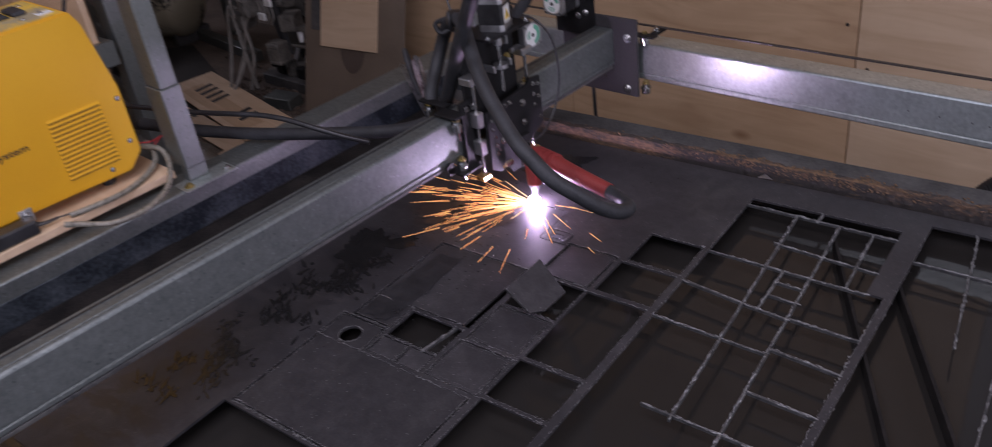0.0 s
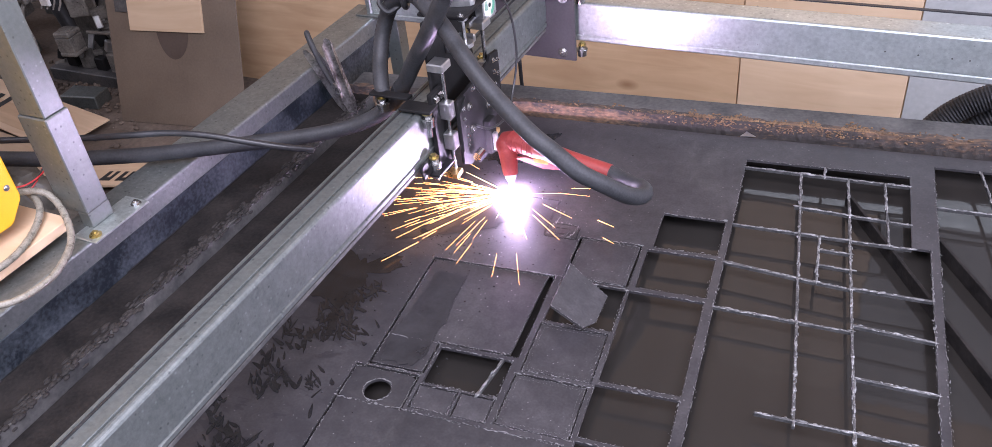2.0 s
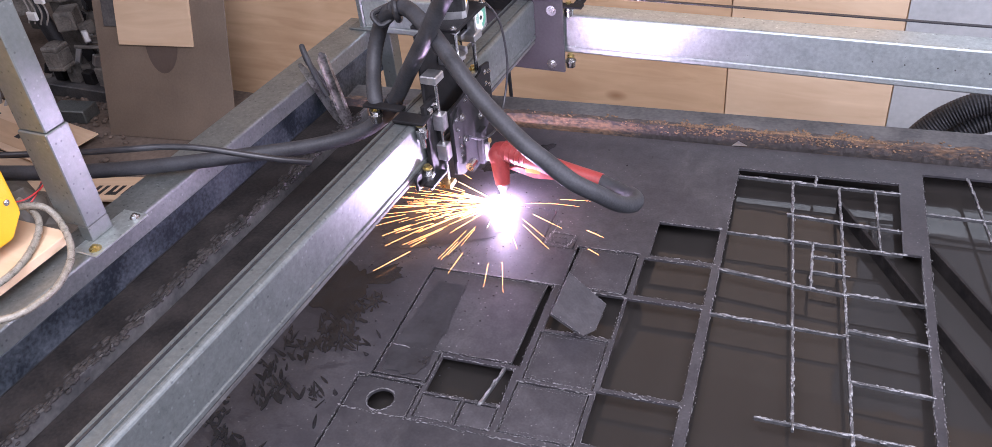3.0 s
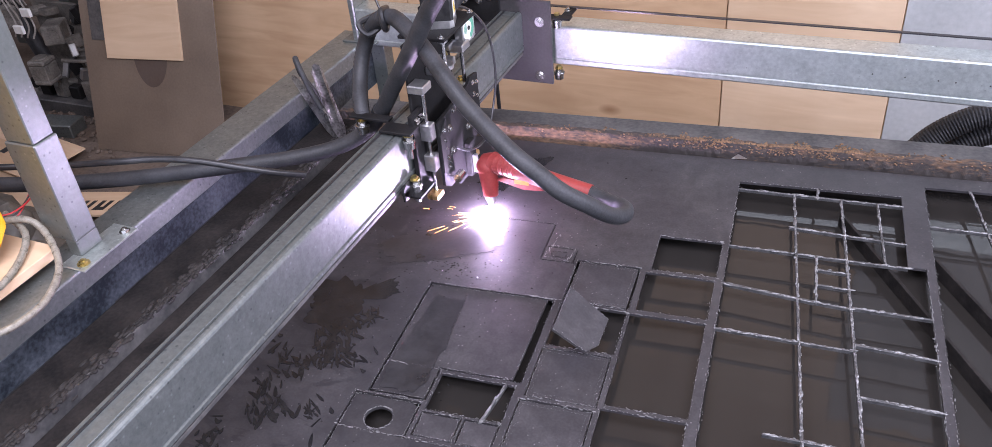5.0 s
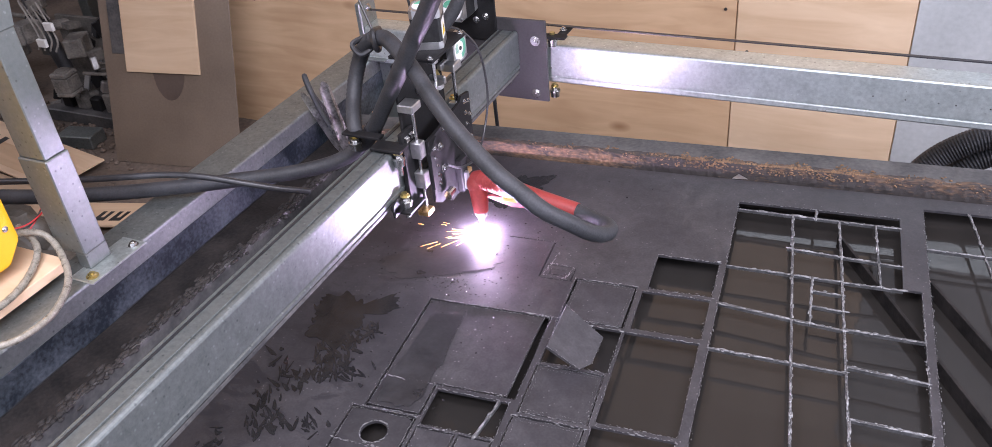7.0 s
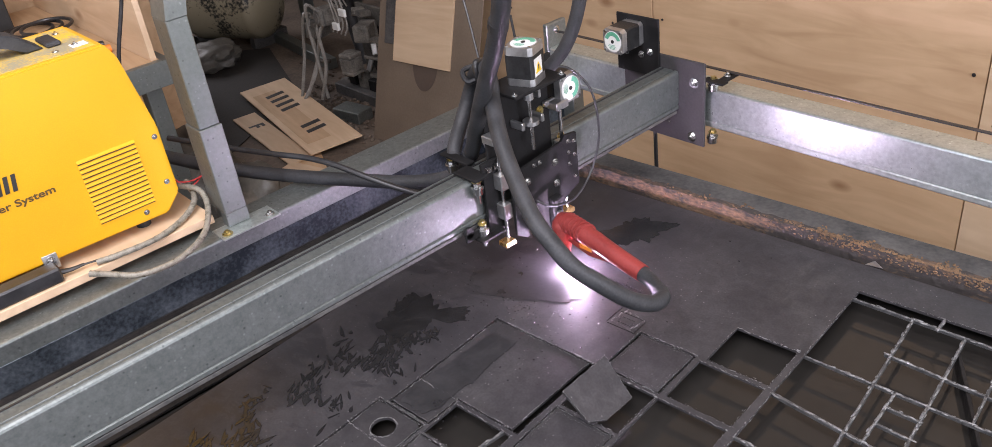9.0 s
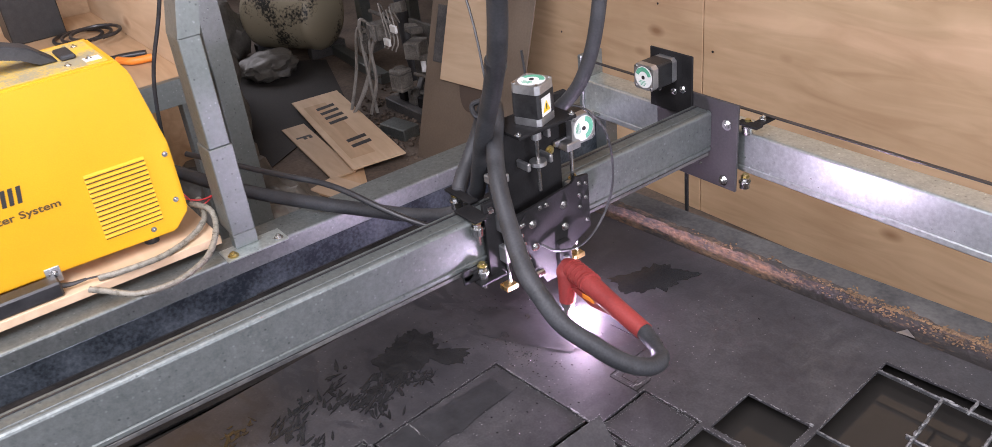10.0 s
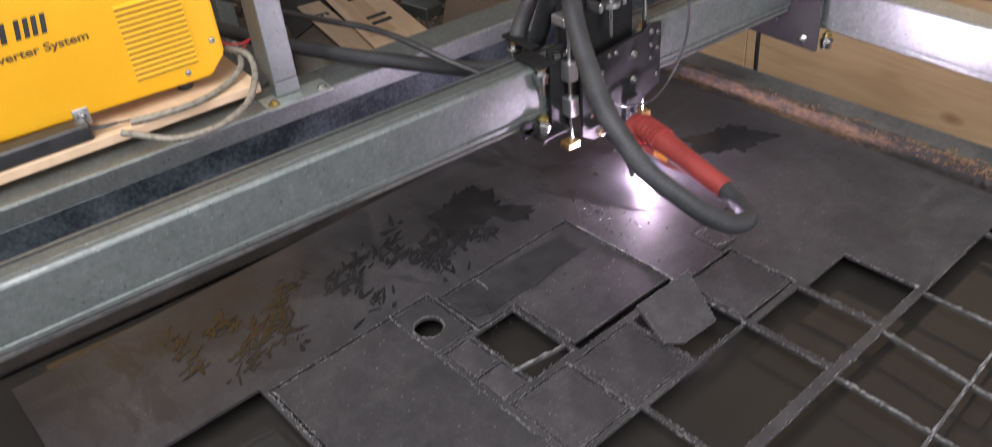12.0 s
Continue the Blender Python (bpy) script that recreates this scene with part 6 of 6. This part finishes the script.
        part("bracket" if k % 3 else "shaft", bm, (DUST, BLACK, ALU)[k % 3] if k % 4 else DUST, h).matrix_basis = pose(x, y, z, rnd.uniform(-20, 20), rnd.uniform(-20, 20), rnd.uniform(0, 90))
    for k in range(9):
        x = -4.0 + 0.035 * k
        bm = bmesh.new()
        tube(bm, [(x, 2.45, 0.36 + 0.01 * k), (x + rnd.uniform(-0.06, 0.05), 2.36, 0.40 + rnd.uniform(-0.05, 0.1)), (x + rnd.uniform(-0.1, 0.1), 2.34, 0.2), (x + rnd.uniform(-0.12, 0.12), 2.28 + rnd.uniform(-0.08, 0.05), 0.02)] if k < 5 else
             [(x, 2.45, 0.5), (x + 0.05, 2.38, 0.56 + 0.02 * (k % 3)), (x + 0.12, 2.36, 0.46), (x + 0.10, 2.35, 0.40)], 0.009 if k < 5 else 0.004, 7)
        part("loom", bm, WIRE_WHITE, h, "dusty pale wiring loom", True)
    for x, z in ((-3.70, 0.42), (-3.62, 0.50)):
        bm = bmesh.new()
        box(bm, x, x + 0.05, 2.335, 2.35, z, z + 0.035, 0.002)
        part("connector", bm, WHITE, h, "white plug connector")
    bm = bmesh.new()
    box(bm, -0.09, 0.09, -0.05, 0.05, 0, 0.06, 0.004)
    solid("metal_box", bm, GALV, "small grey metal box on the floor", "box", at=pose(-3.58, 2.28, 0.001, 0, 0, 10))
    # bench behind the power source
    b = thing("bench", "plywood bench with a galvanised steel edge, dusty top", "bench")
    bm = bmesh.new()
    box(bm, -3.7, -2.605, -0.6, 1.12, 0.885, 0.90, 0.001)
    part("top", bm, PLY, b)
    bm = bmesh.new()
    box(bm, -2.604, -2.58, -0.6, 1.145, 0.825, 0.902, 0.001)
    part("front_rail", bm, GALV_OLD, b)
    bm = bmesh.new()
    box(bm, -3.7, -2.6045, 1.1205, 1.145, 0.825, 0.900, 0.001)
    part("end_rail", bm, GALV_OLD, b)
    bm = bmesh.new()
    box(bm, -3.69, -2.612, 1.095, 1.113, 0.9005, 2.1, 0.001)
    solid("plywood_screen", bm, PLY_PALE, "pale plywood panel standing on the end of the bench", "screen")
    for x in (-3.6, -2.65):
        for y in (-0.5, 1.08):
            bm = bmesh.new()
            box(bm, x - 0.025, x + 0.025, y - 0.025, y + 0.025, 0, 0.8845, 0.002)
            part("leg", bm, GALV_OLD, b)
    bm = bmesh.new()
    box(bm, -3.78, -3.72, -0.8, 1.55, 0, 2.3, 0.002)
    solid("plywood_screen", bm, PLY, "upright plywood screen behind the bench", "screen")
    bm = bmesh.new()
    box(bm, -3.62, -3.45, 0.77, 0.95, 0.9005, 1.22, 0.004)
    solid("black_case", bm, INK, "black equipment case on the bench", "case")
    for k in range(3):
        bm = bmesh.new()
        tube(bm, [(-3.33 + 0.09 * math.cos(a) + 0.05 * k, 0.96 + 0.08 * math.sin(a) + 0.02 * k, 0.908 + 0.012 * k) for a in [2 * math.pi * q / 9 for q in range(9)]], 0.006, 8)
        solid("cable_coil", bm, CABLE, "loose coil of black cable on the bench", "cable", "cable coils", smooth=True)
    p = thing("pliers", "orange-handled pliers lying on the bench", "pliers")
    for k in (-1, 1):
        bm = bmesh.new()
        tube(bm, [(-2.905 + 0.012 * k, 0.965 + 0.008 * k, 0.914), (-2.875 + 0.035 * k, 1.005, 0.914), (-2.855 + 0.030 * k, 1.06, 0.914)], 0.012, 10)
        part("grip", bm, ORANGE if k > 0 else CABLE, p, smooth=True)
    bm = bmesh.new()
    box(bm, -2.945, -2.895, 0.90, 0.958, 0.9015, 0.918, 0.005)
    part("jaws", bm, DIRTY, p)
    bm = bmesh.new()
    tube(bm, [(-2.50, 1.70, 3.19), (-2.50, 1.20, 1.6), (-2.50, 1.045, 1.149), (-2.50, 0.954, 0.866), (-2.50, 0.93, 0.3), (-2.48, 0.95, 0.006)], 0.006, 8)
    solid("hanging_cable", bm, CABLE, "thin black cable hanging beside the bench", "cable", smooth=True)
    # sacks under the bench
    for k, (x, y, sx, sy, sz) in enumerate(((-2.75, 1.32, 0.20, 0.16, 0.22), (-3.05, 1.25, 0.22, 0.18, 0.26), (-2.55, 1.28, 0.14, 0.12, 0.14), (-4.98, 2.22, 0.16, 0.17, 0.08), (-4.75, 1.78, 0.28, 0.14, 0.24), (-4.25, 1.62, 0.22, 0.14, 0.17), (-5.50, 2.10, 0.22, 0.22, 0.22))):
        bm = bmesh.new()
        o = bmesh.ops.create_icosphere(bm, subdivisions=4, radius=1)
        for v in bm.verts:
            f = 1 + 0.24 * noise.noise(v.co * 2.3 + Vector((k * 7, 0, 0))) + 0.13 * abs(noise.noise(v.co * 5 + Vector((0, k * 3, 0)))) + 0.06 * noise.noise(v.co * 13)
            v.co = Vector((v.co.x * sx * f, v.co.y * sy * f, max(v.co.z, -0.8) * sz * f))
        solid("plastic_sack", bm, SACK, "crumpled grey plastic sack on the floor", "sack", "sacks", smooth=True, at=pose(x, y, sz * 0.8))
    # corrugated hoses between table and wall
    for k, pts in enumerate(([(-0.40, 1.98, 0.035), (-0.38, 1.98, 0.30), (-0.33, 2.0, 0.50), (-0.24, 2.03, 0.62), (-0.10, 2.06, 0.66), (0.10, 2.10, 0.55), (0.2, 2.12, 0.3)],
                             [(-0.30, 2.02, 0.035), (-0.29, 2.02, 0.28), (-0.26, 2.03, 0.48), (-0.16, 2.06, 0.60), (0.02, 2.10, 0.60), (0.2, 2.12, 0.50), (0.35, 2.14, 0.3)],
                             [(-0.22, 2.00, 0.46), (-0.10, 1.99, 0.47), (0.05, 2.0, 0.50), (0.2, 2.02, 0.5), (0.4, 2.05, 0.3), (0.5, 2.07, 0.035)])):
        bm = bmesh.new()
        tube(bm, pts, 0.029, 14, 44, 0.0016)
        solid("corrugated_hose", bm, RUBBER, "dark grey corrugated hose looped behind the table", "hose", "corrugated hoses", smooth=False)


rear_bay()

# ---- motion ----


def motions():
    along = [(0, 0, 0.006), (1, -0.006, 0.006), (2.5, -0.019, 0.006), (5, -0.045, 0.006), (6.6, -0.063, 0.006), (7.0, -0.068, 0.003), (7.4, -0.071, -0.006), (8.3, -0.071, -0.026), (9.5, -0.071, -0.044), (10.5, -0.071, -0.056), (12, -0.071, -0.068)]
    walk(GANTRY, [(t, pose(dx, 0, 0)) for t, dx, dy in along])
    walk(HEAD, [(t, pose(dx - 0.03, dy, 0)) for t, dx, dy in along])
    for ob in (TORCH, *HOSES):
        walk(ob, [(t, pose(dx, dy, 0)) for t, dx, dy in along])
    burn = [(0, -1.028, 1.297), (1, -1.030, 1.296), (3, -1.059, 1.294), (5.5, -1.088, 1.297), (6.7, -1.098, 1.293), (7.3, -1.098, 1.288), (8.3, -1.090, 1.281), (9.5, -1.093, 1.276), (10.5, -1.098, 1.272), (11.5, -1.097, 1.267), (12, -1.095, 1.260)]
    walk(ARC_OB, [(t, pose(x, y, 0.7105)) for t, x, y in burn])
    for k, ob in enumerate(SPRAYS):
        rows = []
        rnd = random.Random(50 + k)
        last = (3.4, 4.0, 4.6, 7.2)[k]
        for i in range(61):
            t = i * 0.2
            bx = np.interp(t, [b[0] for b in burn], [b[1] for b in burn])
            by = np.interp(t, [b[0] for b in burn], [b[2] for b in burn])
            # when the spray dies down it drops through the cut into the water
            sink = 0.0 if t <= last else -0.12
            rows.append((t, pose(bx, by, 0.703 + sink, rnd.uniform(-1, 1), rnd.uniform(-1.5, 1), rnd.uniform(-4, 4))))
        walk(ob, rows)


motions()
